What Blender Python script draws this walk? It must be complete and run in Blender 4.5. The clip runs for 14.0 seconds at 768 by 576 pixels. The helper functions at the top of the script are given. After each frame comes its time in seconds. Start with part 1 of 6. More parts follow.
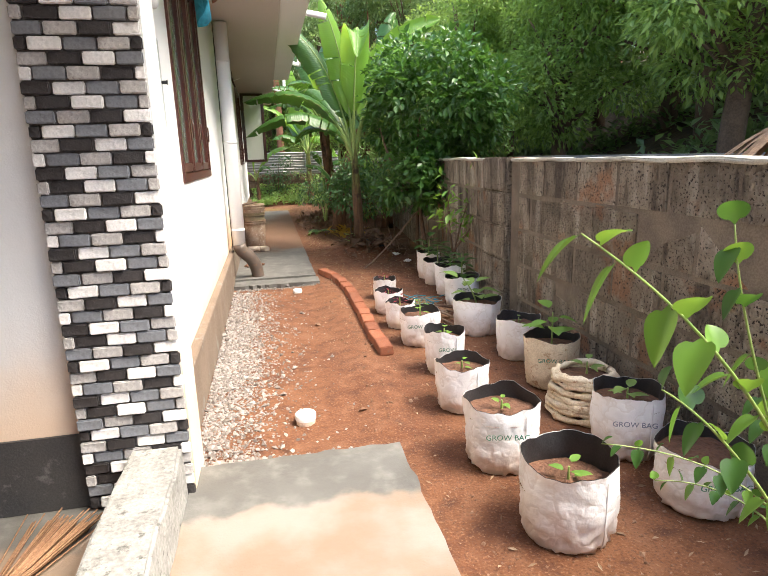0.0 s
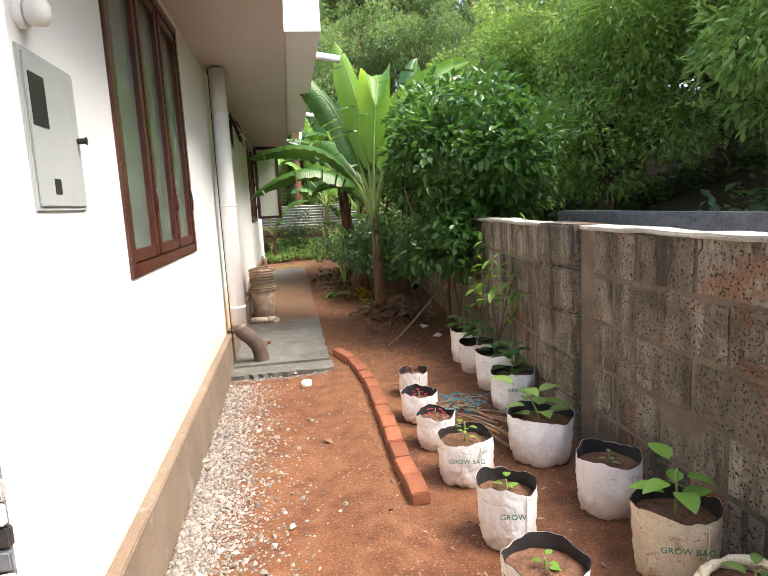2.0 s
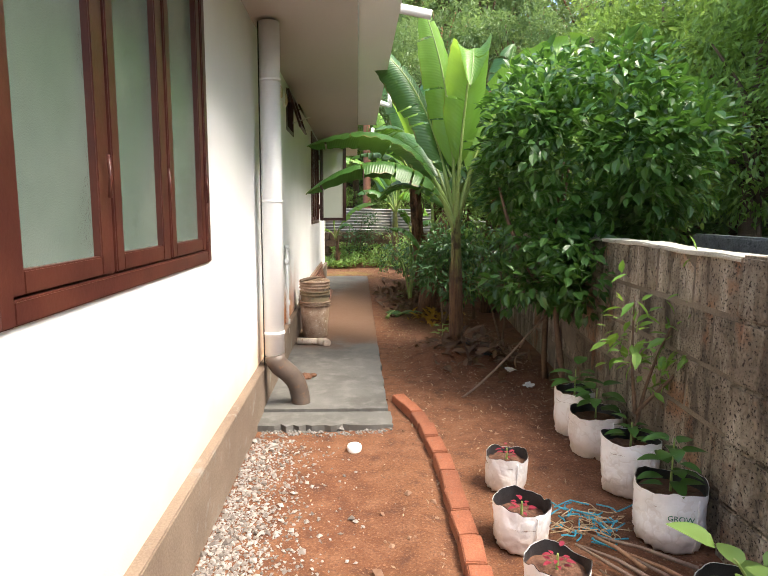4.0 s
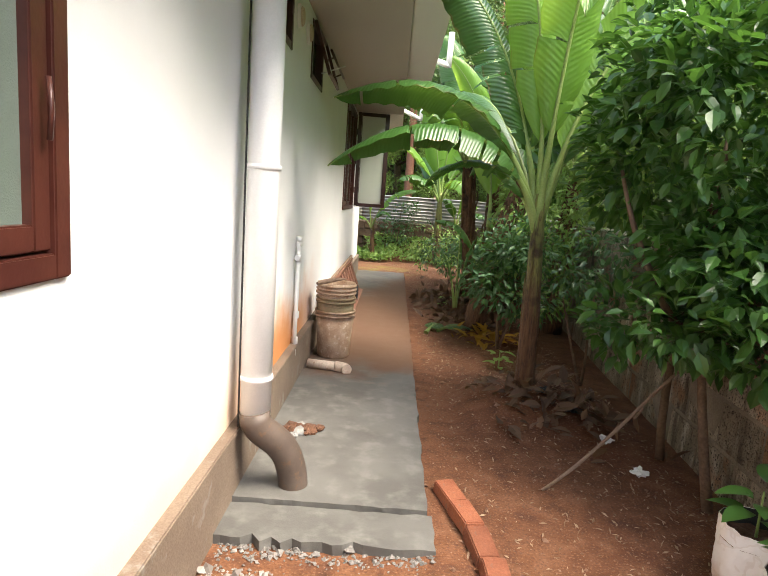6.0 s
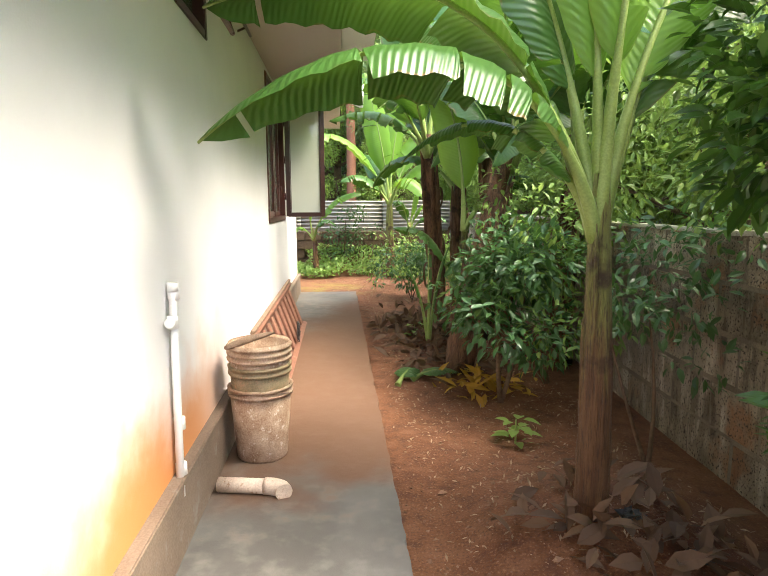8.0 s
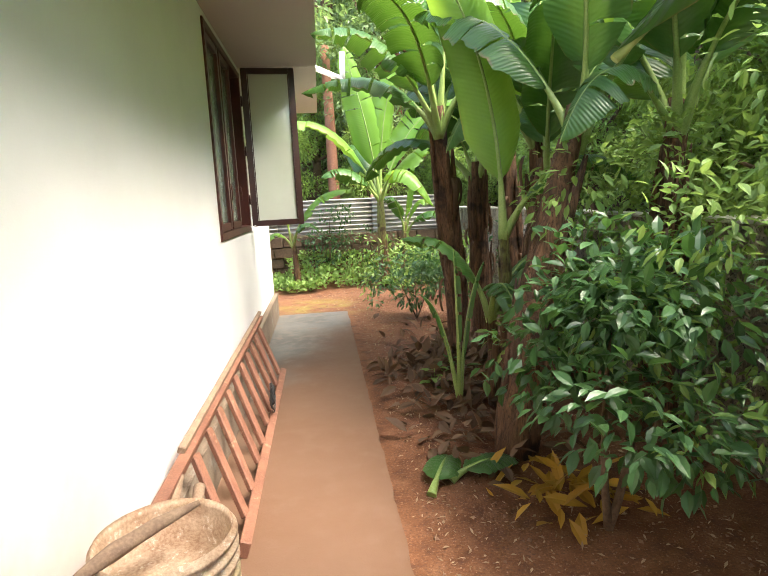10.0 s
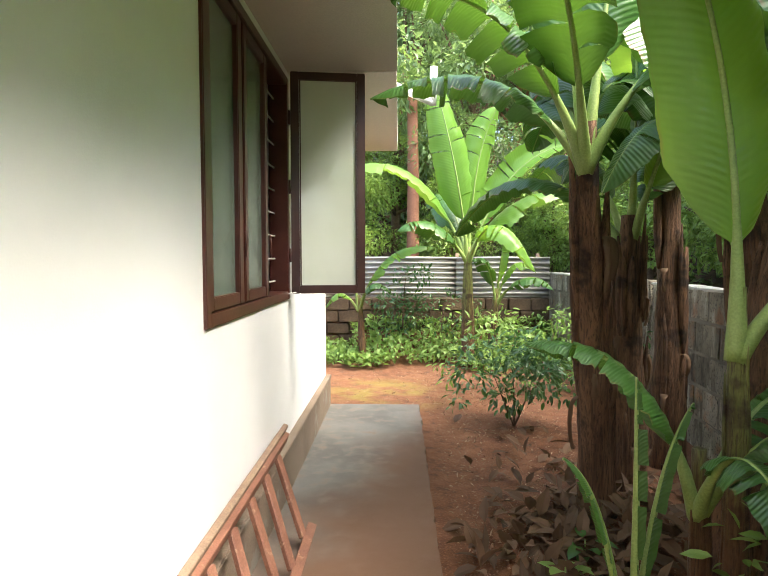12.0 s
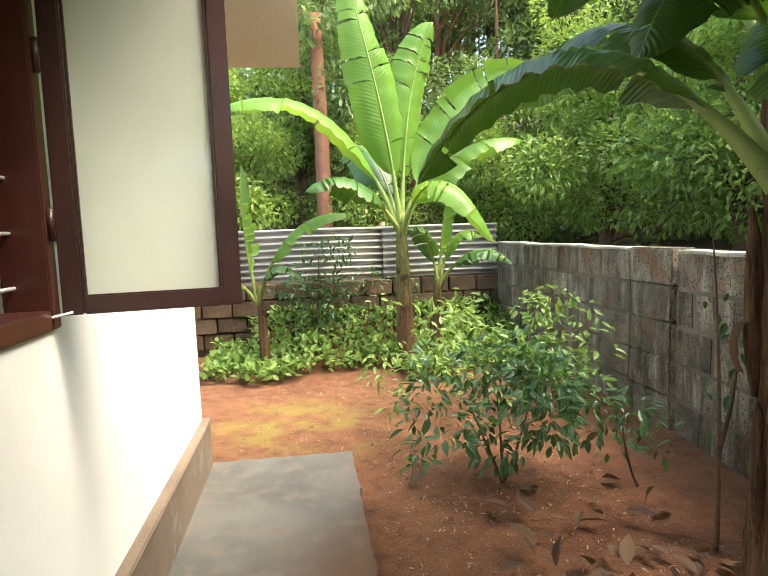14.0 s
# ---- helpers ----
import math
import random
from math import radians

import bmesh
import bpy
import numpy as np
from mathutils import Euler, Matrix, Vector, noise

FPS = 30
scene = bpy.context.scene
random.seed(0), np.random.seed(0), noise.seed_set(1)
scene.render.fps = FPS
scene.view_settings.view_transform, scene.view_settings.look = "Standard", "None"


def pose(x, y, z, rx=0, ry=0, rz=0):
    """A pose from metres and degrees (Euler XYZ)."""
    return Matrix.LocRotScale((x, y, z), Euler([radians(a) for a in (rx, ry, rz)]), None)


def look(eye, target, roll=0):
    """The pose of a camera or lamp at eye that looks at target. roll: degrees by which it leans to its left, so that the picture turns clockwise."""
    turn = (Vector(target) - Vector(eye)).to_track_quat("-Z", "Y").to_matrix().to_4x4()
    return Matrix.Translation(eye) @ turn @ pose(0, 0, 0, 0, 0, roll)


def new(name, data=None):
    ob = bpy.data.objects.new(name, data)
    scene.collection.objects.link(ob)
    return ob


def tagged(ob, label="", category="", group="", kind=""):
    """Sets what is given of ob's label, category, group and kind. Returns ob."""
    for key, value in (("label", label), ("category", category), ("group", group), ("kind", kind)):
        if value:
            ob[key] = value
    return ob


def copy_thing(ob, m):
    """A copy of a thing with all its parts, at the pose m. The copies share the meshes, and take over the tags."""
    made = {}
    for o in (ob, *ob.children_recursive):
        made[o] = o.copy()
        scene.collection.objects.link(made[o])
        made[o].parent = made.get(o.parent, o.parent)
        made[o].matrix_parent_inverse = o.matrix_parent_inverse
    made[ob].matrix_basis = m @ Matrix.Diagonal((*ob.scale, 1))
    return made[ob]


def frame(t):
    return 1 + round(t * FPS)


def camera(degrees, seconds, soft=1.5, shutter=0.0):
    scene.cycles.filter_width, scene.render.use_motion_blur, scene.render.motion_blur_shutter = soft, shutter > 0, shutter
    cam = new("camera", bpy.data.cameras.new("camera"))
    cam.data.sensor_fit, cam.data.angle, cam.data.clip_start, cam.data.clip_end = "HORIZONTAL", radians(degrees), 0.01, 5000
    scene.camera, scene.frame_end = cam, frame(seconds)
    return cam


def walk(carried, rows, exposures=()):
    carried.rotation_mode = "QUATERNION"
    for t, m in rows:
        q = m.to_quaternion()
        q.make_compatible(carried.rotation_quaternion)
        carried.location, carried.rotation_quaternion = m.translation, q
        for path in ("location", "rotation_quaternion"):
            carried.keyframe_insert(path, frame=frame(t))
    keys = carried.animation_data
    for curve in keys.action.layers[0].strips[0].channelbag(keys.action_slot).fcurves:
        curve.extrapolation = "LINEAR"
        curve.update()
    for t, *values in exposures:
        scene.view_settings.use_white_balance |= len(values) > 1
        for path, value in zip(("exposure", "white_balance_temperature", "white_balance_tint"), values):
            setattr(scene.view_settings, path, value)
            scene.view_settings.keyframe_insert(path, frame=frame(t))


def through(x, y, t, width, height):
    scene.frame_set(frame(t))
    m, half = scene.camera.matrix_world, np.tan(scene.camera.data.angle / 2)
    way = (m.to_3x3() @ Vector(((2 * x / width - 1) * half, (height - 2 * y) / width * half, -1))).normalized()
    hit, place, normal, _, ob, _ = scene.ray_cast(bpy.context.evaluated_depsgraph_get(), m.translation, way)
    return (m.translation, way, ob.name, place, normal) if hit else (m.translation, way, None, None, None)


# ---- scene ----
cam = camera(67.9, 14.0, soft=0.5)
EXPOSURES = [(0.0, 1.95, 6700, 9), (3.0, 1.87, 6700, 9), (5.5, 1.95, 6750, 9), (7.0, 2.15, 6800, 9), (8.0, 2.55, 6950, 9), (10.4, 2.6, 6850, 9), (11.0, 2.4, 6750, 9), (12.0, 2.55, 6750, 8), (13.0, 2.6, 6950, 7), (13.5, 2.45, 7000, 7), (14.0, 2.5, 7200, 7)]
PATH = [
    (0, (0.043, 0.999, 1.34), (0.413, 2.912, 0.888), -1.9),
    (0.5, (0.05, 1.298, 1.383), (0.45, 3.225, 1.027), -3.6),
    (1, (0.186, 1.558, 1.404), (0.33, 3.528, 1.094), -3.0),
    (1.5, (0.256, 1.79, 1.435), (0.285, 3.758, 1.083), -2.1),
    (2, (0.225, 2.102, 1.478), (0.531, 4.056, 1.185), -3.0),
    (2.5, (0.247, 2.401, 1.463), (0.453, 4.362, 1.128), -3.0),
    (3, (0.301, 2.72, 1.491), (0.384, 4.697, 1.203), -1.5),
    (3.2, (0.279, 2.865, 1.469), (0.35, 4.847, 1.207), -1.1),
    (5.3, (0.276, 4.45, 1.46), (0.413, 6.426, 1.186), 3.0),
    (5.5, (0.292, 4.611, 1.452), (0.261, 6.591, 1.173), 1.6),
    (6, (0.258, 5.063, 1.429), (0.236, 7.039, 1.123), 4.0),
    (6.5, (0.217, 5.514, 1.436), (0.381, 7.489, 1.169), -0.4),
    (7, (0.229, 5.965, 1.421), (0.275, 7.939, 1.105), -0.0),
    (7.5, (0.184, 6.462, 1.414), (0.575, 8.397, 1.092), 0.8),
    (8, (0.238, 6.885, 1.42), (0.392, 8.859, 1.136), -0.2),
    (8.2, (0.276, 7.057, 1.433), (0.308, 9.028, 1.095), 0.8),
    (10.3, (0.227, 8.94, 1.479), (0.441, 10.908, 1.197), -3.2),
    (10.5, (0.243, 9.137, 1.478), (0.365, 11.124, 1.287), -3.5),
    (11, (0.263, 9.579, 1.518), (0.171, 11.561, 1.269), 0.7),
    (11.5, (0.218, 10.045, 1.54), (0.304, 12.033, 1.338), -0.7),
    (12, (0.292, 10.461, 1.531), (0.24, 12.458, 1.424), 0.0),
    (12.5, (0.274, 11.011, 1.507), (0.353, 13.001, 1.332), 1.8),
    (13, (0.296, 11.586, 1.464), (0.494, 13.57, 1.314), -1.0),
    (13.5, (0.323, 12.027, 1.494), (0.326, 14.013, 1.259), 0.3),
    (14, (0.27, 12.542, 1.5), (0.528, 14.515, 1.296), -2.0),
]
walk(cam, [(t, look(eye, target, roll)) for t, eye, target, roll in PATH], exposures=EXPOSURES)
# ---- world and sun ----
SUN_ELEV, SUN_AZ = 56.0, 116.0          # azimuth: degrees from +y towards +x
world = bpy.data.worlds.new("world")
scene.world = world
world.use_nodes = True
wn = world.node_tree.nodes
sky = wn.new("ShaderNodeTexSky")
sky.sky_type = "NISHITA"
sky.sun_disc = False
sky.sun_elevation = radians(SUN_ELEV)
sky.sun_rotation = radians(SUN_AZ)
sky.dust_density = 3.0
wn["Background"].inputs["Strength"].default_value = 0.15
world.node_tree.links.new(sky.outputs["Color"], wn["Background"].inputs["Color"])
sun_data = bpy.data.lights.new("sun", "SUN")
sun_data.energy, sun_data.angle, sun_data.color = 2.5, radians(34.0), (1.0, 0.95, 0.86)
sun = new("sun", sun_data)
sa, se = radians(SUN_AZ), radians(SUN_ELEV)
sun.matrix_world = look((10 * math.sin(sa) * math.cos(se), 10 * math.cos(sa) * math.cos(se), 10 * math.sin(se)), (0, 0, 0))

# ---- materials ----


class Nodes:
    """A small wrapper to write a node material in few lines."""

    def __init__(self, name):
        self.m = bpy.data.materials.new(name)
        self.m.use_nodes = True
        self.t = self.m.node_tree
        self.b = self.t.nodes["Principled BSDF"]
        self.out = self.t.nodes["Material Output"]

    def add(self, kind, **inputs):
        n = self.t.nodes.new(kind)
        for k, v in inputs.items():
            self.set(n.inputs[k.replace("_", " ")], v)
        return n

    def set(self, socket, v):
        if isinstance(v, bpy.types.NodeSocket):
            self.t.links.new(v, socket)
        else:
            socket.default_value = v

    def coord(self, which="Object"):
        return self.t.nodes.new("ShaderNodeTexCoord").outputs[which]

    def pos(self):
        return self.t.nodes.new("ShaderNodeNewGeometry").outputs["Position"]

    def noise(self, vec, scale, detail=4.0, rough=0.55):
        n = self.add("ShaderNodeTexNoise", Scale=scale, Detail=detail, Roughness=rough)
        self.t.links.new(vec, n.inputs["Vector"])
        return n.outputs["Fac"]

    def ramp(self, v, lo, hi, a=0.0, b=1.0):
        n = self.t.nodes.new("ShaderNodeMapRange")
        n.interpolation_type = "SMOOTHSTEP"
        for i, x in enumerate((v, lo, hi, a, b)):
            self.set(n.inputs[i], x)
        return n.outputs[0]

    def math(self, op, a, b=0.0):
        n = self.t.nodes.new("ShaderNodeMath")
        n.operation = op
        self.set(n.inputs[0], a)
        self.set(n.inputs[1], b)
        return n.outputs[0]

    def mix(self, f, a, b, blend="MIX"):
        n = self.t.nodes.new("ShaderNodeMix")
        n.data_type, n.blend_type = "RGBA", blend
        self.set(n.inputs[0], f)
        for i, c in ((6, a), (7, b)):
            self.set(n.inputs[i], (*c, 1.0) if isinstance(c, tuple) and len(c) == 3 else c)
        return n.outputs[2]

    def bump(self, h, dist=0.01, strength=1.0):
        n = self.add("ShaderNodeBump", Height=h, Distance=dist, Strength=strength)
        self.t.links.new(n.outputs[0], self.b.inputs["Normal"])

    def rand(self):
        return self.t.nodes.new("ShaderNodeObjectInfo").outputs["Random"]

    def island(self):
        return self.t.nodes.new("ShaderNodeNewGeometry").outputs["Random Per Island"]

    def sep(self, v):
        n = self.t.nodes.new("ShaderNodeSeparateXYZ")
        self.t.links.new(v, n.inputs[0])
        return n.outputs

    def done(self, colour, rough=0.8, metal=0.0):
        self.set(self.b.inputs["Base Color"], (*colour, 1.0) if isinstance(colour, tuple) else colour)
        self.set(self.b.inputs["Roughness"], rough)
        self.b.inputs["Metallic"].default_value = metal
        return self.m


def surf(name, c1, c2, scale=6.0, rough=0.8, bump=0.003, grain=120.0, c3=None, metal=0.0, coord="Object", vary=0.0):
    """Two colours in large patches, fine grain on top, an optional third colour in worn spots."""
    n = Nodes(name)
    v = n.coord(coord)
    big = n.noise(v, scale)
    fine = n.noise(v, grain, 3.0)
    col = n.mix(n.ramp(big, 0.35, 0.65), c1, c2)
    col = n.mix(0.35 if bump >= 0.002 else 0.08, col, n.mix(n.ramp(fine, 0.3, 0.7), tuple(x * 0.72 for x in c1), tuple(min(1, x * 1.2) for x in c2)))
    if c3:
        col = n.mix(n.ramp(n.noise(v, scale * 2.7, 6.0, 0.7), 0.56, 0.68), col, c3)
    if vary:
        col = n.mix(1.0, col, n.mix(n.rand(), (1 - vary,) * 3, (1 + vary * 0.4,) * 3), "MULTIPLY")
    n.bump(n.math("ADD", n.math("MULTIPLY", fine, 0.5), big), bump)
    return n.done(col, rough, metal)


def leafy(name, dark, light, back, rough=0.45, trans=0.35):
    """Leaf: colour by island, gloss, and light that shines through."""
    n = Nodes(name)
    r = n.island()
    col = n.mix(r, dark, light)
    col = n.mix(n.math("MULTIPLY", n.rand(), 0.35), col, dark)
    v = n.coord()
    col = n.mix(n.math("MULTIPLY", n.noise(v, 25.0), 0.3), col, light)
    n.done(col, rough)
    tr = n.add("ShaderNodeBsdfTranslucent")
    n.set(tr.inputs["Color"], n.mix(r, tuple(x * 0.7 for x in back), back))
    mx = n.add("ShaderNodeMixShader", Fac=trans)
    n.t.links.new(n.b.outputs[0], mx.inputs[1])
    n.t.links.new(tr.outputs[0], mx.inputs[2])
    n.t.links.new(mx.outputs[0], n.out.inputs["Surface"])
    return n.m


def m_soil():
    n = Nodes("red_soil")
    p = n.pos()
    big, mid, fine = n.noise(p, 0.9), n.noise(p, 9.0, 5.0), n.noise(p, 90.0, 4.0)
    col = n.mix(n.ramp(big, 0.35, 0.65), (0.125, 0.043, 0.016), (0.165, 0.064, 0.025))
    col = n.mix(n.ramp(mid, 0.45, 0.75), col, (0.19, 0.085, 0.041))
    col = n.mix(n.ramp(mid, 0.5, 0.25), col, (0.075, 0.027, 0.012))
    col = n.mix(n.math("MULTIPLY", n.ramp(fine, 0.55, 0.68), 0.6), col, (0.27, 0.14, 0.075))
    col = n.mix(n.math("MULTIPLY", n.ramp(fine, 0.46, 0.34), 0.6), col, (0.075, 0.03, 0.017))
    x, y, z = n.sep(p)
    # moss on the damp soil past the end of the path, forest litter on the bank
    moss = n.math("MULTIPLY", n.ramp(n.math("ABSOLUTE", n.math("SUBTRACT", y, 17.0)), 0.9, 0.3), n.ramp(n.noise(p, 2.2), 0.42, 0.6))
    moss = n.math("MULTIPLY", moss, n.ramp(n.math("ABSOLUTE", n.math("SUBTRACT", x, 0.1)), 0.9, 0.3))
    col = n.mix(n.math("MULTIPLY", moss, 0.6), col, (0.20, 0.17, 0.03))
    bank = n.ramp(z, 0.35, 1.0)
    col = n.mix(bank, col, n.mix(n.ramp(mid, 0.4, 0.6), (0.05, 0.03, 0.018), (0.09, 0.055, 0.03)))
    n.bump(n.math("ADD", mid, n.math("MULTIPLY", fine, 0.6)), 0.012)
    return n.done(col, 0.95)


def m_wall():
    n = Nodes("white_wall_paint")
    p = n.pos()
    x, y, z = n.sep(p)
    nz = n.noise(p, 2.0, 5.0)
    fine = n.noise(p, 160.0, 3.0)
    col = n.mix(n.ramp(nz, 0.3, 0.7), (0.84, 0.84, 0.835), (0.88, 0.88, 0.875))
    # red mud splashed up the foot of the wall, worst round the downpipe
    h = n.math("ADD", z, n.math("MULTIPLY", n.math("SUBTRACT", nz, 0.5), -0.5))
    st = n.math("MULTIPLY", n.ramp(h, 0.9, 0.25), n.ramp(y, 10.6, 9.2))
    col = n.mix(n.math("MULTIPLY", st, 0.8), col, (0.78, 0.53, 0.33))
    near = n.ramp(n.math("ABSOLUTE", n.math("SUBTRACT", y, 8.9)), 1.6, 0.4)
    h2 = n.math("ADD", h, n.math("MULTIPLY", n.noise(p, 5.0), -0.35))
    col = n.mix(n.math("MULTIPLY", n.math("MULTIPLY", near, n.ramp(h2, 0.72, 0.2)), 0.95), col, (0.62, 0.24, 0.07))
    n.bump(n.math("ADD", n.math("MULTIPLY", fine, 0.4), n.noise(p, 12.0)), 0.002)
    return n.done(col, 0.75)


def m_concrete(name, mud=False):
    n = Nodes(name)
    p = n.pos()
    big, mid, fine = n.noise(p, 1.6, 5.0), n.noise(p, 8.0, 6.0), n.noise(p, 140.0, 3.0)
    col = n.mix(n.ramp(big, 0.35, 0.65), (0.095, 0.090, 0.081), (0.142, 0.136, 0.124))
    col = n.mix(n.ramp(mid, 0.45, 0.8), col, (0.19, 0.182, 0.166))
    x, y, z = n.sep(p)
    if mud:
        wob = n.math("MULTIPLY", n.math("SUBTRACT", n.noise(p, 1.3, 6.0), 0.5), 3.0)
        yy = n.math("ADD", y, wob)
        m1 = n.math("MULTIPLY", n.ramp(yy, 9.3, 10.1), n.ramp(n.math("ADD", yy, n.math("MULTIPLY", x, -3.2)), 15.2, 13.2))
        m2 = n.math("MULTIPLY", n.ramp(mid, 0.5, 0.75), 0.5)
        col = n.mix(n.math("MAXIMUM", n.math("MULTIPLY", m1, 0.85), n.math("MULTIPLY", m2, n.ramp(yy, 8.6, 9.6))), col, (0.14, 0.064, 0.030))
    else:
        wob = n.math("MULTIPLY", n.math("SUBTRACT", n.noise(p, 3.0, 6.0), 0.5), 0.5)
        col = n.mix(n.math("MULTIPLY", n.ramp(n.math("ADD", y, wob), 3.06, 2.98), 0.75), col, n.mix(n.ramp(big, 0.4, 0.6), (0.27, 0.185, 0.125), (0.31, 0.27, 0.23)))
    n.bump(n.math("ADD", mid, n.math("MULTIPLY", fine, 0.4)), 0.004)
    return n.done(col, 0.8)


def m_block(name="grey_cement_block", tone=1.0):
    n = Nodes(name)
    p = n.pos()
    x, y, z = n.sep(p)
    v = n.add("ShaderNodeCombineXYZ", X=n.math("MULTIPLY", x, 3.0), Y=n.math("MULTIPLY", y, 3.0), Z=n.math("MULTIPLY", z, 0.7)).outputs[0]
    streak = n.noise(v, 2.5, 6.0, 0.65)
    mid, pit = n.noise(p, 5.0, 5.0), n.noise(p, 75.0, 3.0)
    col = n.mix(n.ramp(mid, 0.35, 0.65), (0.23, 0.19, 0.14), (0.38, 0.32, 0.24))
    col = n.mix(n.math("MULTIPLY", n.ramp(streak, 0.52, 0.66), 0.8), col, (0.58, 0.52, 0.42))
    col = n.mix(n.math("MULTIPLY", n.ramp(streak, 0.48, 0.36), 0.75), col, (0.075, 0.055, 0.038))
    col = n.mix(n.math("MULTIPLY", n.ramp(n.noise(p, 3.3, 5.0), 0.55, 0.68), 0.7), col, (0.33, 0.15, 0.07))
    col = n.mix(1.0, col, n.mix(n.rand(), (0.72 * tone, 0.70 * tone, 0.68 * tone), (1.2 * tone,) * 3), "MULTIPLY")
    col = n.mix(n.ramp(pit, 0.43, 0.36), col, (0.05, 0.038, 0.028))
    n.bump(n.math("ADD", n.ramp(pit, 0.35, 0.6), mid), 0.012)
    return n.done(col, 0.95)


def m_bananaleaf(name, c, back, through):
    n = Nodes(name)
    v = n.coord("UV")
    x, y, z = n.sep(v)
    vein = n.math("SINE", n.math("ADD", n.math("MULTIPLY", x, 420.0), n.math("MULTIPLY", n.math("ABSOLUTE", y), -18.0)))
    col = n.mix(n.math("MULTIPLY", n.ramp(vein, 0.2, 1.0), 0.13), c, tuple(min(1, q * 1.55) for q in c))
    col = n.mix(n.ramp(n.noise(v, 3.0, 4.0), 0.5, 0.75), col, tuple(min(1, q * 1.25) for q in c))
    edge = n.math("MULTIPLY", n.ramp(n.math("ABSOLUTE", y), 0.93, 1.0), n.ramp(n.noise(v, 9.0), 0.5, 0.62))
    col = n.mix(edge, col, (0.20, 0.12, 0.045))
    n.bump(vein, 0.0018, 0.5)
    n.done(col, 0.32)
    tr = n.add("ShaderNodeBsdfTranslucent")
    n.set(tr.inputs["Color"], n.mix(n.math("MULTIPLY", n.ramp(vein, 0.0, 1.0), 0.18), back, tuple(q * 0.75 for q in back)))
    mx = n.add("ShaderNodeMixShader", Fac=through)
    n.t.links.new(n.b.outputs[0], mx.inputs[1])
    n.t.links.new(tr.outputs[0], mx.inputs[2])
    n.t.links.new(mx.outputs[0], n.out.inputs["Surface"])
    return n.m


def m_glass_obscure():
    n = Nodes("frosted_window_glass")
    v = n.coord()
    n.bump(n.noise(v, 220.0, 2.0), 0.0015)
    n.done(n.mix(n.ramp(n.noise(v, 1.5), 0.3, 0.7), (0.13, 0.17, 0.145), (0.19, 0.23, 0.20)), 0.16)
    n.b.inputs["Coat Weight"].default_value = 0.4
    n.b.inputs["Coat Roughness"].default_value = 0.12
    return n.m


def m_glass_open():
    """Milky frosted glass: blurs what is behind it, with a clear reflection on its face."""
    n = Nodes("milky_sash_glass")
    v = n.coord()
    n.done(n.mix(n.ramp(n.noise(v, 1.8), 0.35, 0.65), (0.64, 0.67, 0.60), (0.72, 0.74, 0.68)), 0.03)
    n.b.inputs["IOR"].default_value = 1.6
    tr = n.add("ShaderNodeBsdfGlass", Color=(0.86, 0.92, 0.84, 1), Roughness=0.45, IOR=1.2)
    mx = n.add("ShaderNodeMixShader", Fac=0.4)
    n.t.links.new(n.b.outputs[0], mx.inputs[1])
    n.t.links.new(tr.outputs[0], mx.inputs[2])
    n.t.links.new(mx.outputs[0], n.out.inputs["Surface"])
    return n.m


def m_bag():
    n = Nodes("white_woven_plastic")
    v = n.coord()
    x, y, z = n.sep(v)
    fine, mid = n.noise(v, 180.0, 2.0), n.noise(v, 9.0, 5.0)
    col = n.mix(n.ramp(mid, 0.4, 0.7), (0.92, 0.92, 0.92), (0.86, 0.86, 0.855))
    foot = n.ramp(n.math("ADD", z, n.math("MULTIPLY", mid, -0.20)), 0.07, -0.07)
    col = n.mix(n.math("MULTIPLY", foot, 0.42), col, (0.50, 0.30, 0.17))
    col = n.mix(n.math("MULTIPLY", n.ramp(n.noise(v, 22.0, 5.0), 0.6, 0.74), 0.2), col, (0.52, 0.36, 0.24))
    col = n.mix(n.math("MULTIPLY", n.ramp(n.rand(), 0.75, 1.0), 0.2), col, (0.60, 0.50, 0.38))
    ridge = n.math("ABSOLUTE", n.math("SUBTRACT", n.noise(v, 11.0, 2.0), 0.5))
    crease = n.ramp(ridge, 0.0, 0.10)
    # a faint brown tint paints the shade of the folds into the colour
    col = n.mix(n.math("MULTIPLY", n.ramp(n.math("MULTIPLY", crease, mid), 0.10, 0.02), 0.18), col, (0.50, 0.40, 0.32))
    n.bump(n.math("ADD", n.math("ADD", mid, n.math("MULTIPLY", crease, 0.16)), n.math("MULTIPLY", fine, 0.06)), 0.009)
    return n.done(col, 0.42)


SOIL, WALLP, SLAB, SLABMUD, BLOCK = m_soil(), m_wall(), m_concrete("grey_cement"), m_concrete("muddy_cement", True), m_block()
PITTED = m_block("pitted_pier_cement", 1.45)
MORTAR = surf("cement_mortar", (0.13, 0.105, 0.08), (0.24, 0.195, 0.145), 5, 0.95, 0.006)
CAPMOSS = surf("pale_cement_coping", (0.42, 0.40, 0.34), (0.58, 0.55, 0.47), 7, 0.9, 0.008, c3=(0.16, 0.14, 0.10))
PLINTH = surf("plinth_cement", (0.15, 0.105, 0.075), (0.22, 0.165, 0.12), 2.2, 0.85, 0.004, c3=(0.23, 0.205, 0.175))
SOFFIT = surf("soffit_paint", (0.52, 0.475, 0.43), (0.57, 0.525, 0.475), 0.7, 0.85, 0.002)
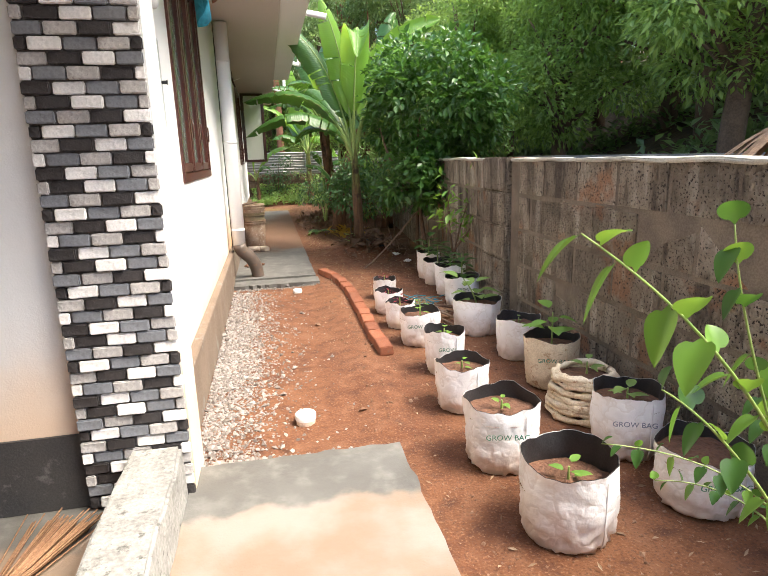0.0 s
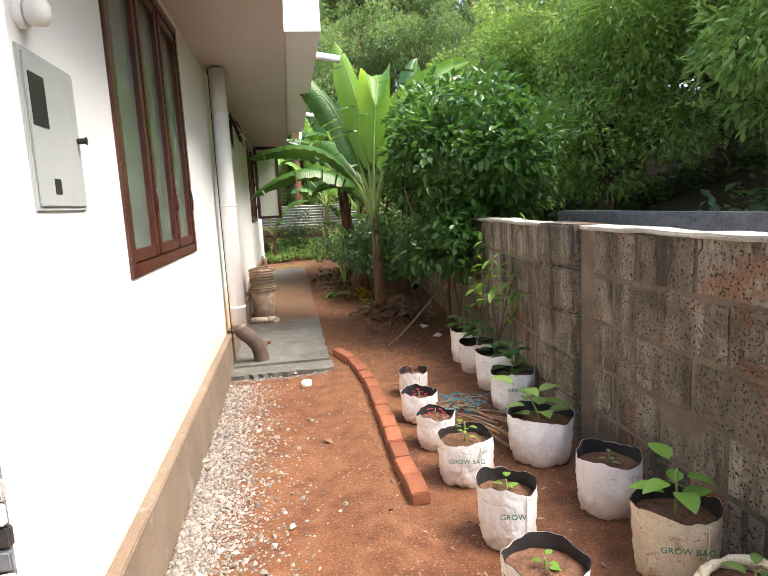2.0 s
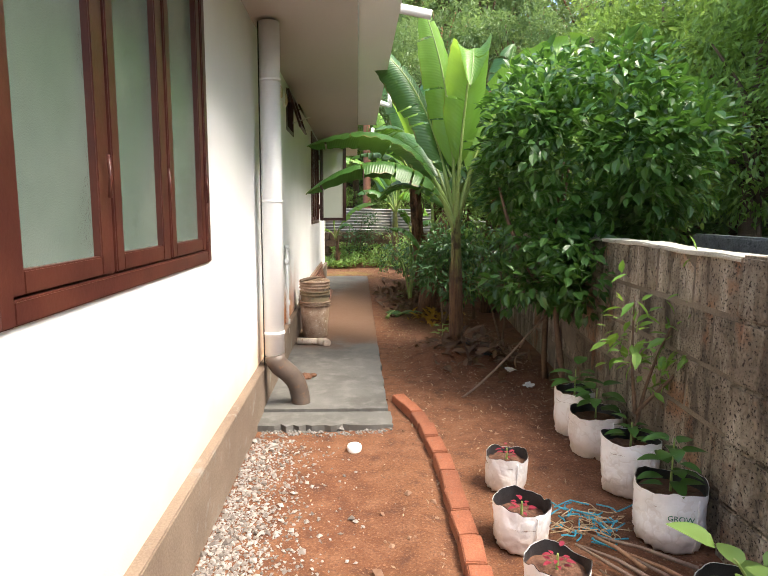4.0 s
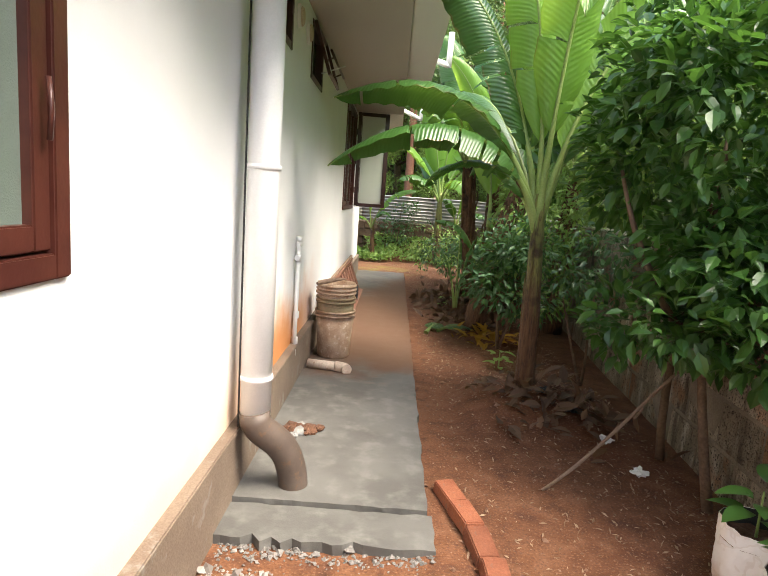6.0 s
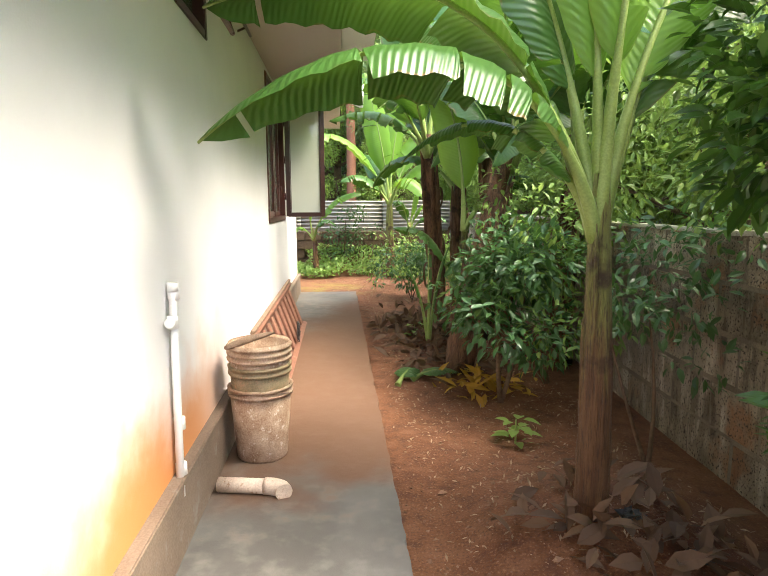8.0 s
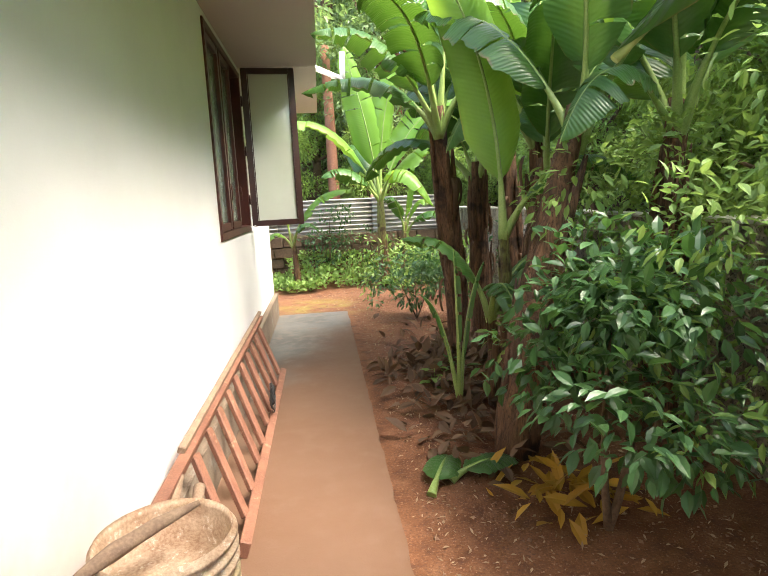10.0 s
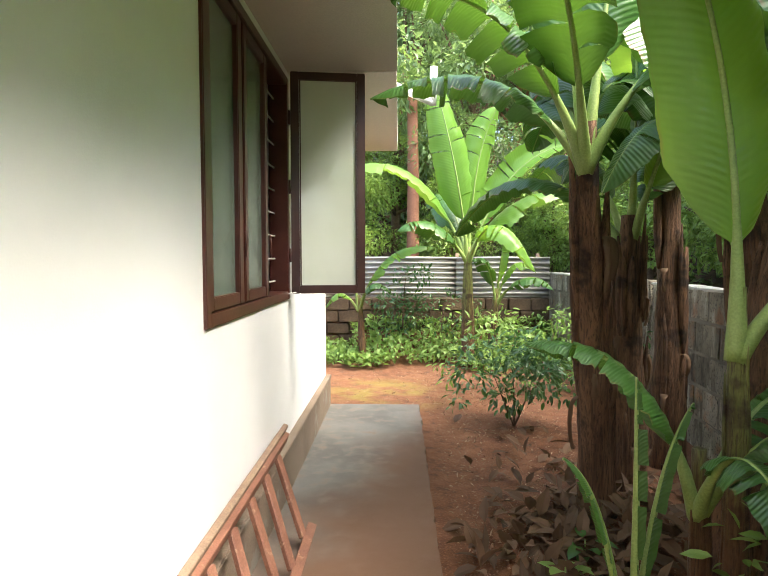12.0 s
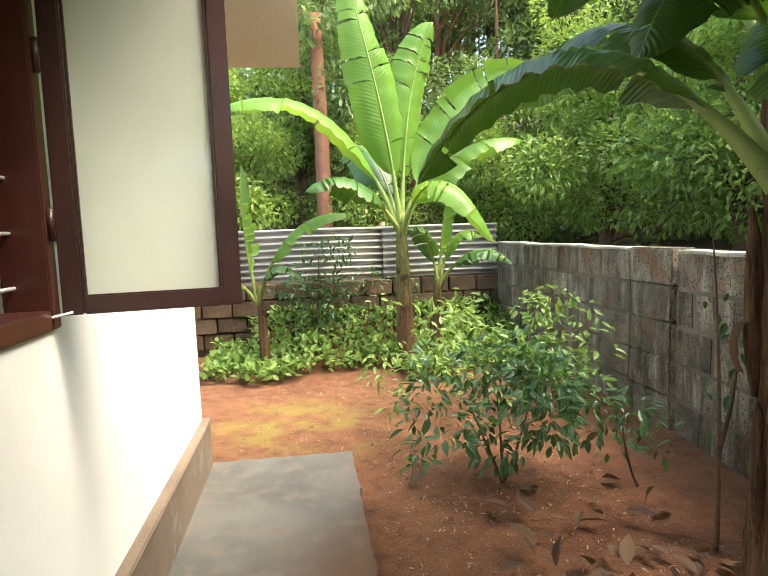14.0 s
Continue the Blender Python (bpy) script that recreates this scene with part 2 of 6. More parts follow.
# the end stretch of the eave gets a paler colour than the rest
SOFFIT2 = surf("soffit_paint_pale", (0.74, 0.70, 0.63), (0.78, 0.74, 0.67), 0.7, 0.85, 0.002)
PAINT = surf("white_roof_paint", (0.80, 0.80, 0.78), (0.84, 0.84, 0.82), 3, 0.7, 0.002)
SKIRT = surf("black_skirting", (0.035, 0.035, 0.038), (0.055, 0.052, 0.05), 4, 0.6, 0.002, c3=(0.12, 0.115, 0.11))
FRAMEWOOD = surf("red_brown_window_paint", (0.062, 0.018, 0.014), (0.095, 0.029, 0.02), 5, 0.32, 0.001, 60)
DARKFRAME = surf("dark_brown_window_paint", (0.038, 0.014, 0.012), (0.055, 0.022, 0.017), 5, 0.28, 0.001, 60)
GLASS, GLASS2 = m_glass_obscure(), m_glass_open()
GRILLE = surf("white_grille_paint", (0.70, 0.70, 0.68), (0.78, 0.78, 0.76), 8, 0.5, 0.001)
# dark colour stands in for the dimness of the unlit room
ROOM = surf("dimmed_room_plaster", (0.20, 0.19, 0.17), (0.25, 0.24, 0.21), 3, 0.9, 0.002)
BOXGREY = surf("grey_meter_box_paint", (0.42, 0.44, 0.44), (0.47, 0.49, 0.49), 4, 0.4, 0.001)
BLACK = surf("black_plastic", (0.02, 0.02, 0.022), (0.035, 0.034, 0.036), 6, 0.45, 0.002)
PVC = surf("white_pvc", (0.82, 0.815, 0.80), (0.86, 0.855, 0.84), 5, 0.35, 0.0004)
PVCOLD = surf("muddy_pvc", (0.62, 0.47, 0.36), (0.70, 0.58, 0.47), 9, 0.6, 0.002, c3=(0.40, 0.22, 0.12))
PIPEBROWN = surf("brown_pipe", (0.085, 0.062, 0.05), (0.12, 0.088, 0.07), 6, 0.5, 0.001, c3=(0.15, 0.09, 0.055))
BUCKET = surf("dirty_bucket_plastic", (0.30, 0.17, 0.10), (0.52, 0.38, 0.27), 11, 0.65, 0.003, c3=(0.66, 0.56, 0.46))
BUCKETG = surf("greenish_bucket_label", (0.22, 0.18, 0.10), (0.34, 0.25, 0.15), 16, 0.65, 0.003, c3=(0.45, 0.24, 0.14))
BRICK = surf("red_brick", (0.24, 0.075, 0.035), (0.31, 0.11, 0.055), 7, 0.92, 0.006, c3=(0.20, 0.11, 0.075), vary=0.3)
LADDER = surf("red_brown_timber", (0.17, 0.07, 0.045), (0.25, 0.11, 0.07), 7, 0.6, 0.003, c3=(0.34, 0.20, 0.13))
OLDWOOD = surf("grey_brown_stick", (0.19, 0.12, 0.085), (0.28, 0.19, 0.13), 14, 0.9, 0.004)
BARK = surf("brown_bark", (0.10, 0.062, 0.04), (0.17, 0.11, 0.07), 8, 0.95, 0.012, 60)
BARKRED = surf("red_tree_bark", (0.24, 0.10, 0.06), (0.32, 0.15, 0.09), 5, 0.9, 0.012, 50)
BAG, BAGIN = m_bag(), BLACK
BAGDIRTY = surf("beige_muddy_bag", (0.66, 0.52, 0.34), (0.80, 0.70, 0.53), 8, 0.55, 0.012, c3=(0.42, 0.24, 0.12))
POTSOIL = surf("dark_potting_soil", (0.10, 0.045, 0.025), (0.17, 0.08, 0.045), 18, 0.95, 0.015, 70)
GREENINK = surf("green_ink", (0.02, 0.16, 0.10), (0.03, 0.2, 0.12), 8, 0.5, 0)
BLUEINK = surf("grey_blue_ink", (0.16, 0.19, 0.26), (0.2, 0.23, 0.3), 8, 0.5, 0)
GRAVEL = surf("grey_gravel", (0.12, 0.11, 0.10), (0.24, 0.22, 0.20), 40, 0.85, 0.004, vary=0.0)
TEAL = surf("teal_cloth", (0.0, 0.13, 0.2), (0.01, 0.2, 0.28), 9, 0.85, 0.003)
BLUEROPE = surf("blue_rope", (0.02, 0.19, 0.28), (0.06, 0.33, 0.42), 30, 0.7, 0.002)
STRAW = surf("dry_straw", (0.34, 0.23, 0.13), (0.48, 0.35, 0.21), 20, 0.9, 0.003)
BROOM = surf("broom_sticks", (0.24, 0.12, 0.06), (0.36, 0.20, 0.11), 20, 0.85, 0.003)
DRYLEAF = leafy("dry_leaf", (0.06, 0.033, 0.02), (0.19, 0.11, 0.062), (0.2, 0.11, 0.05), 0.8, 0.15)
YELLOWLEAF = leafy("yellow_leaf", (0.34, 0.16, 0.018), (0.46, 0.27, 0.035), (0.6, 0.4, 0.05), 0.6, 0.25)
LITTER = leafy("leaf_litter", (0.16, 0.09, 0.05), (0.45, 0.33, 0.22), (0.3, 0.2, 0.1), 0.85, 0.1)
PEBBLE = leafy("soil_crumbs", (0.11, 0.048, 0.025), (0.33, 0.20, 0.13), (0.3, 0.2, 0.1), 0.9, 0.0)
STONES = leafy("gravel_chips", (0.07, 0.05, 0.04), (0.38, 0.34, 0.305), (0.3, 0.2, 0.1), 0.75, 0.0)
SHRUBLEAF = leafy("glossy_shrub_leaf", (0.018, 0.062, 0.014), (0.09, 0.205, 0.04), (0.14, 0.32, 0.04), 0.34, 0.28)
DARKSHRUB = leafy("dark_shrub_leaf", (0.022, 0.065, 0.022), (0.075, 0.17, 0.06), (0.12, 0.27, 0.05), 0.36, 0.27)
FOREST = leafy("forest_leaf", (0.06, 0.14, 0.033), (0.38, 0.53, 0.14), (0.44, 0.62, 0.12), 0.42, 0.42)
FOREST2 = leafy("dull_forest_leaf", (0.042, 0.095, 0.038), (0.25, 0.35, 0.15), (0.29, 0.43, 0.12), 0.45, 0.38)
YOUNG = leafy("young_leaf", (0.09, 0.22, 0.025), (0.20, 0.36, 0.06), (0.30, 0.50, 0.06), 0.4, 0.35)
REDLEAF = leafy("red_seedling_leaf", (0.20, 0.015, 0.03), (0.34, 0.03, 0.06), (0.4, 0.03, 0.06), 0.45, 0.3)
HERB = leafy("low_herb_leaf", (0.08, 0.18, 0.03), (0.28, 0.41, 0.11), (0.34, 0.50, 0.11), 0.45, 0.38)
# one leaf in two copies: coloured as shaded, then paler as sunlit
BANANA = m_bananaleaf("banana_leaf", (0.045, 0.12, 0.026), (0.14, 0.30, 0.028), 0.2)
BANANASUNLIT = m_bananaleaf("sunlit_banana_leaf", (0.13, 0.27, 0.045), (0.36, 0.57, 0.06), 0.4)
BANANARIB = surf("banana_midrib", (0.20, 0.29, 0.07), (0.27, 0.36, 0.11), 6, 0.45, 0.002)


def m_fibre(name, c1, c2, dark, rough, top=None):
    """Fibrous stem: long upright streaks, peeled dark patches, an optional fresh colour higher up."""
    n = Nodes(name)
    v = n.coord()
    x, y, z = n.sep(v)
    st = n.add("ShaderNodeCombineXYZ", X=n.math("MULTIPLY", x, 26.0), Y=n.math("MULTIPLY", y, 26.0), Z=n.math("MULTIPLY", z, 2.2)).outputs[0]
    streak, patch, fine = n.noise(st, 1.0, 6.0, 0.7), n.noise(v, 3.5, 5.0), n.noise(st, 4.5, 4.0, 0.7)
    col = n.mix(n.ramp(streak, 0.35, 0.65), c1, c2)
    if top:
        col = n.mix(n.ramp(n.math("ADD", z, n.math("MULTIPLY", n.math("SUBTRACT", streak, 0.5), 1.6)), 0.55, 1.15), col, top)
    col = n.mix(n.ramp(patch, 0.54, 0.64), col, dark)
    col = n.mix(n.math("MULTIPLY", n.ramp(fine, 0.5, 0.36), 0.8), col, dark)
    n.bump(n.math("ADD", streak, n.math("MULTIPLY", fine, 0.8)), 0.022)
    return n.done(col, rough)


PSTEM = m_fibre("banana_stem", (0.10, 0.045, 0.022), (0.19, 0.10, 0.045), (0.045, 0.022, 0.013), 0.55, (0.21, 0.22, 0.06))
PSTEMDRY = m_fibre("dry_banana_sheath", (0.085, 0.042, 0.024), (0.23, 0.118, 0.062), (0.035, 0.019, 0.012), 0.85)
TIN = surf("corrugated_tin", (0.34, 0.33, 0.31), (0.50, 0.49, 0.47), 2.0, 0.42, 0.001, 60, metal=0.35)
LATERITE = surf("dark_laterite", (0.075, 0.045, 0.026), (0.15, 0.098, 0.058), 4, 0.95, 0.02, 40, vary=0.3)
TILES = [surf("white_tile", (0.70, 0.69, 0.67), (0.80, 0.78, 0.76), 15, 0.6, 0.004, 90), surf("slate_tile", (0.15, 0.16, 0.18), (0.22, 0.23, 0.25), 15, 0.55, 0.004, 90),
         surf("mottled_tile", (0.36, 0.34, 0.33), (0.50, 0.48, 0.46), 25, 0.6, 0.005, 90, c3=(0.24, 0.225, 0.22)), surf("black_tile", (0.022, 0.019, 0.02), (0.045, 0.04, 0.04), 20, 0.5, 0.005, 90, c3=(0.095, 0.088, 0.085))]
GROUT = surf("tile_grout", (0.11, 0.10, 0.095), (0.17, 0.155, 0.145), 9, 0.9, 0.003)
PARAPET = surf("white_cement_wall", (0.21, 0.205, 0.19), (0.34, 0.33, 0.31), 9, 0.9, 0.012, 60, c3=(0.11, 0.105, 0.095))
THATCH = surf("dry_palm_thatch", (0.20, 0.12, 0.07), (0.34, 0.22, 0.14), 14, 0.95, 0.01)

# ---- mesh helpers ----


def mesh_of(name, bm, material):
    me = bpy.data.meshes.new(name)
    bm.normal_update()
    bm.to_mesh(me)
    bm.free()
    me.materials.append(material)
    return me


def raw(name, verts, faces, material, smooth=False):
    me = bpy.data.meshes.new(name)
    me.from_pydata([tuple(v) for v in verts], [], [tuple(f) for f in faces])
    me.materials.append(material)
    if smooth:
        me.polygons.foreach_set("use_smooth", [True] * len(me.polygons))
    me.update()
    return me


def thing(name, label, category, at=(0, 0, 0), turn=0.0, group=""):
    ob = new(name)
    ob.empty_display_size = 0.1
    ob.matrix_world = pose(*at, 0, 0, turn)
    return tagged(ob, label, category, group)


def part(name, bm, material, parent=None, label="", smooth=False, at=None):
    me = bm if isinstance(bm, bpy.types.Mesh) else mesh_of(name, bm, material)
    if smooth:
        me.polygons.foreach_set("use_smooth", [True] * len(me.polygons))
    ob = new(name, me)
    if parent:
        ob.parent = parent
    if at is not None:
        ob.matrix_basis = at
    if label:
        ob["label"] = label
    return ob


def box(bm, x0, x1, y0, y1, z0, z1, bevel=0.0):
    r = bmesh.ops.create_cube(bm, size=1.0)
    for v in r["verts"]:
        v.co = Vector(((x0 + x1) / 2 + v.co.x * (x1 - x0), (y0 + y1) / 2 + v.co.y * (y1 - y0), (z0 + z1) / 2 + v.co.z * (z1 - z0)))
    if bevel:
        es = list({e for v in r["verts"] for e in v.link_edges})
        bmesh.ops.bevel(bm, geom=es, offset=bevel, segments=2, affect="EDGES")
    return bm


def boxm(*a, **k):
    return box(bmesh.new(), *a, **k)


def tube(points, radii, sides=12, bm=None, caps=True, wob=0.0, seed=0):
    """A tapered tube along points."""
    bm = bm or bmesh.new()
    rng = random.Random(seed)
    pts = [Vector(p) for p in points]
    if not isinstance(radii, (list, tuple)):
        radii = [radii] * len(pts)
    rings, side = [], None
    for i, p in enumerate(pts):
        d = (pts[min(i + 1, len(pts) - 1)] - pts[max(i - 1, 0)]).normalized()
        if side is None:
            side = d.orthogonal().normalized()
        side = (side - d * side.dot(d)).normalized()
        up = d.cross(side)
        rings.append([bm.verts.new(p + (side * math.cos(a) + up * math.sin(a)) * radii[i] * (1 + rng.uniform(-wob, wob))) for a in (2 * math.pi * k / sides for k in range(sides))])
    for a, b in zip(rings, rings[1:]):
        for k in range(sides):
            bm.faces.new((a[k], a[(k + 1) % sides], b[(k + 1) % sides], b[k])).smooth = True
    if caps:
        bm.faces.new(rings[0][::-1])
        bm.faces.new(rings[-1])
    return bm


def bez(pts, n):
    """Points on a smooth curve through a Bezier hull."""
    out = []
    for i in range(n):
        t, q = i / (n - 1), [Vector(p) for p in pts]
        while len(q) > 1:
            q = [a.lerp(b, t) for a, b in zip(q, q[1:])]
        out.append(q[0])
    return out


def lathe(profile, sides=32, bm=None, wob=0.0, seed=0, centre=(0, 0)):
    bm = bm or bmesh.new()
    rings = []
    for i, (r, z) in enumerate(profile):
        rings.append([bm.verts.new((centre[0] + r * math.cos(a) * (1 + wob * noise.noise(Vector((math.cos(a) * 2, math.sin(a) * 2, z * 6 + seed)))),
                                    centre[1] + r * math.sin(a) * (1 + wob * noise.noise(Vector((math.cos(a) * 2 + 7, math.sin(a) * 2, z * 6 + seed)))), z)) for a in (2 * math.pi * k / sides for k in range(sides))])
    for a, b in zip(rings, rings[1:]):
        for k in range(sides):
            bm.faces.new((a[k], a[(k + 1) % sides], b[(k + 1) % sides], b[k])).smooth = True
    return bm


def leaves(name, spots, material, rng, size, wide=0.45, droop=0.5, fold=0.25, near=False):
    """Many leaves in one mesh: each spot is (place, outward direction)."""
    vs, fs = [], []
    for p, out in spots:
        L = size * rng.uniform(0.6, 1.25)
        d = (out + Vector((rng.gauss(0, 0.6), rng.gauss(0, 0.6), rng.gauss(0, 0.5) - droop))).normalized()
        s = d.cross(Vector((rng.gauss(0, 0.4), rng.gauss(0, 0.4), 1))).normalized()
        u = s.cross(d)
        w = L * wide * 0.5
        k = len(vs)
        if near:
            vs += [p, p + d * L * 0.3 + s * w * 0.85 + u * w * fold, p + d * L * 0.62 + s * w * 0.8 + u * w * fold - u * L * 0.03, p + d * L - u * L * 0.12,
                   p + d * L * 0.62 - s * w * 0.8 + u * w * fold - u * L * 0.03, p + d * L * 0.3 - s * w * 0.85 + u * w * fold, p + d * L * 0.3, p + d * L * 0.62 - u * L * 0.03]
            fs += [(k, k + 1, k + 6), (k + 6, k + 1, k + 2, k + 7), (k + 7, k + 2, k + 3), (k, k + 6, k + 5), (k + 6, k + 7, k + 4, k + 5), (k + 7, k + 3, k + 4)]
        else:
            vs += [p, p + d * L * 0.5 + s * w + u * w * fold, p + d * L - u * L * 0.08, p + d * L * 0.5 - s * w + u * w * fold]
            fs += [(k, k + 1, k + 2), (k, k + 2, k + 3)]
    return raw(name, vs, fs, material)


def crown_spots(rng, clumps, per, shell=0.45):
    """Places on the outer shells of many overlapping clumps (centre, radius)."""
    out = []
    for c, r in clumps:
        n = int(per * r * r)
        for _ in range(n):
            d = Vector((rng.gauss(0, 1), rng.gauss(0, 1), rng.gauss(0, 1))).normalized()
            q = r * (1 - shell * rng.random() ** 2)
            p = Vector(c) + Vector((d.x * q, d.y * q, d.z * q * 0.8))
            out.append((p, (d + Vector((0, 0, 0.15))).normalized()))
    return out

# ---- the ground: one sheet, a flat yard and a wooded bank round it ----


def bank_distance(x, y):
    """How far a place lies behind the boundary wall or the back fence."""
    if y < 5.7:
        wx = 1.98
    elif y < 16.5:
        wx = 1.98 + (y - 5.7) * 0.084
    else:
        wx = 2.88 - (min(y, 20.0) - 16.5) * 0.034
    return max(x - wx - 0.3, y - 20.25, 0.0)


def ground_z(x, y):
    s = bank_distance(x, y)
    z = -0.03 + 0.42 * max(0, s - 0.2) if s < 12 else -0.03 + 0.42 * 11.8 + (s - 12) * 0.22
    z = min(z, 16.0)
    if s == 0 and -0.45 < x and y > 1:
        z += 0.014 * noise.noise(Vector((x * 1.7, y * 1.7, 0))) + 0.006 * noise.noise(Vector((x * 7, y * 7, 3)))
        if x > 0.62:
            # soil heaped round the banana stools
            f = min(1.0, (x - 0.62) / 0.25)
            z += f * 0.21 * math.exp(-((x - 1.35) ** 2 + (y - 9.1) ** 2) / 0.28)
            z += f * 0.10 * math.exp(-((x - 1.6) ** 2 + (y - 13.6) ** 2) / 0.5)
        if 3.6 < y < 7.4:
            # worn track with a loose ridge along the bricks
            z += 0.028 * math.exp(-((x - 0.58) / 0.10) ** 2) - 0.018 * math.exp(-((x - 0.12) / 0.28) ** 2)
        # red earth banked against the back wall
        z += 0.36 * min(1.0, max(0.0, (y - 18.7) / 1.1)) ** 1.5
    elif s > 0:
        z += 0.25 * noise.noise(Vector((x * 0.5, y * 0.5, 5))) * min(1, s)
    return z


def axis(lo, dense_lo, dense_hi, hi, step, grow):
    a, d = [dense_lo + i * step for i in range(int((dense_hi - dense_lo) / step) + 1)], step
    while a[-1] < hi:
        d *= grow
        a.append(a[-1] + d)
    d = step
    while a[0] > lo:
        d *= grow
        a.insert(0, a[0] - d)
    return a


gx, gy = axis(-150, -0.5, 2.2, 150, 0.06, 1.22), axis(-150, 2.0, 20.8, 150, 0.07, 1.22)
ground = new("ground", raw("ground", [(x, y, ground_z(x, y)) for y in gy for x in gx],
                           [(j * len(gx) + i, j * len(gx) + i + 1, (j + 1) * len(gx) + i + 1, (j + 1) * len(gx) + i) for j in range(len(gy) - 1) for i in range(len(gx) - 1)], SOIL, True))
tagged(ground, "trodden red laterite soil with a wooded bank behind", "ground", kind="structure")

# ---- paths ----


def path_slab(name, x0, x1, y0, y1, top, material, label, seed, rough_near=0.0):
    """A thin cement slab with a crumbling outline."""
    rng = random.Random(seed)
    edge = []
    n = int((y1 - y0) / 0.06)
    for i in range(n + 1):
        y = y0 + (y1 - y0) * i / n
        edge.append((x1 + 0.012 * noise.noise(Vector((y * 6, seed, 0))) + 0.012 * noise.noise(Vector((y * 23, seed, 4))), y))
    far = [(x1 + (x0 - x1) * i / 14, y1 + 0.018 * noise.noise(Vector((i * 0.7, seed, 9)))) for i in range(1, 15)]
    near = [(x0 + (x1 - x0) * i / 22, y0 + (0.012 + rough_near) * noise.noise(Vector((i * 0.9, seed, 2)))) for i in range(0, 22)]
    ring = near + edge + far
    bm = bmesh.new()
    vs = [bm.verts.new((x, y, top)) for x, y in ring]
    f = bm.faces.new(vs)
    r = bmesh.ops.extrude_face_region(bm, geom=[f])
    for v in r["geom"]:
        if isinstance(v, bmesh.types.BMVert):
            v.co.z = -0.12
            v.co.x += rng.uniform(0, 0.02)
    bmesh.ops.recalc_face_normals(bm, faces=bm.faces)
    bmesh.ops.triangulate(bm, faces=[g for g in bm.faces if len(g.verts) > 4])
    ob = part(name, bm, material)
    return tagged(ob, label, "path", kind="structure")


path_slab("pavement_1", -0.37, 0.555, -6.0, 3.40, 0.025, SLAB, "pale cement path slab with a reddish worn part", 1)
path_slab("pavement_2", -0.42, 0.50, 7.52, 16.26, 0.022, SLABMUD, "grey cement path along the house, stained with red mud", 2)
path_slab("pavement_3", -0.42, 0.52, 7.24, 7.505, 0.004, SLAB, "rough grey cement end of the path", 3, 0.05)

# ---- house: outer wall with its openings, plinth, soffit ----
WX = -0.45
WINDOWS = [(4.61, 6.28, 1.218, 2.70), (12.60, 14.26, 1.255, 2.70), (8.18, 8.73, 2.29, 2.70), (9.50, 10.13, 2.29, 2.71)]


def wall_boxes(x0, x1, y0, y1, z0, z1, holes):
    """A wall in boxes round its openings."""
    bm = bmesh.new()
    ys = sorted({y0, y1, *[h[0] for h in holes], *[h[1] for h in holes]})
    for a, b in zip(ys, ys[1:]):
        hole = [h for h in holes if h[0] <= a and h[1] >= b]
        if hole:
            box(bm, x0, x1, a, b, z0, hole[0][2])
            box(bm, x0, x1, a, b, hole[0][3], z1)
        else:
            box(bm, x0, x1, a, b, z0, z1)
    bmesh.ops.remove_doubles(bm, verts=bm.verts, dist=0.0005)
    inner = {}
    for f in bm.faces:
        inner.setdefault(tuple(round(c, 3) for c in f.calc_center_median()), []).append(f)
    bmesh.ops.delete(bm, geom=[f for fs in inner.values() if len(fs) > 1 for f in fs], context="FACES")
    return bm


house_wall = tagged(part("wall_east", wall_boxes(WX - 0.23, WX, 3.46, 16.2, 0.31, 2.76, WINDOWS), WALLP), "white painted house wall splashed with red mud below", "wall", kind="structure")
tagged(part("wall_north", boxm(-6, WX - 0.003, 15.97, 16.197, 0.31, 2.76), WALLP), "white painted end wall of the house", "wall", kind="structure")
tagged(part("wall_porch", boxm(-6, -0.742, 3.26, 3.50, 0.0, 2.76), WALLP), "white painted porch wall", "wall", kind="structure")
tagged(part("wall_porch_end", boxm(-6, -5.8, -6, 3.255, 0.0, 2.76), WALLP), "white painted wall closing the porch", "wall", kind="structure")
# inner wall and floor are added to close the house, coloured dim
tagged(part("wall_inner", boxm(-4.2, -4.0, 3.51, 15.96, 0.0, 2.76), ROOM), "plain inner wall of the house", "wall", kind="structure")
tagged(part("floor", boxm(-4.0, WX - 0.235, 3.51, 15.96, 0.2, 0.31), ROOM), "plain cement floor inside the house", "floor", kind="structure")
bm = bmesh.new()
box(bm, WX - 0.10, -0.406, 3.462, 16.235, -0.1, 0.305, 0.006)
tagged(part("plinth", bm, PLINTH), "cement plinth band along the foot of the house wall", "plinth", kind="structure")
bm = bmesh.new()
box(bm, WX - 0.08, -0.397, 3.464, 16.24, 0.305, 0.335, 0.006)
tagged(part("plinth_ledge", bm, PLINTH), "narrow cement ledge on the plinth", "plinth", kind="structure")
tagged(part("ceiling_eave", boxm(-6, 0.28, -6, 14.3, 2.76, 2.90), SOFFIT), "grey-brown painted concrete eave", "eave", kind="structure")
tagged(part("ceiling_eave_end", boxm(-6, 0.275, 14.304, 17.1, 2.755, 2.90), SOFFIT2), "painted concrete eave, paler at the end", "eave", kind="structure")
tagged(part("roof", boxm(0.284, 0.56, 6.7, 12.6, 2.80, 3.28), PAINT), "white painted concrete roof slab jutting out over the eave", "roof", kind="structure")
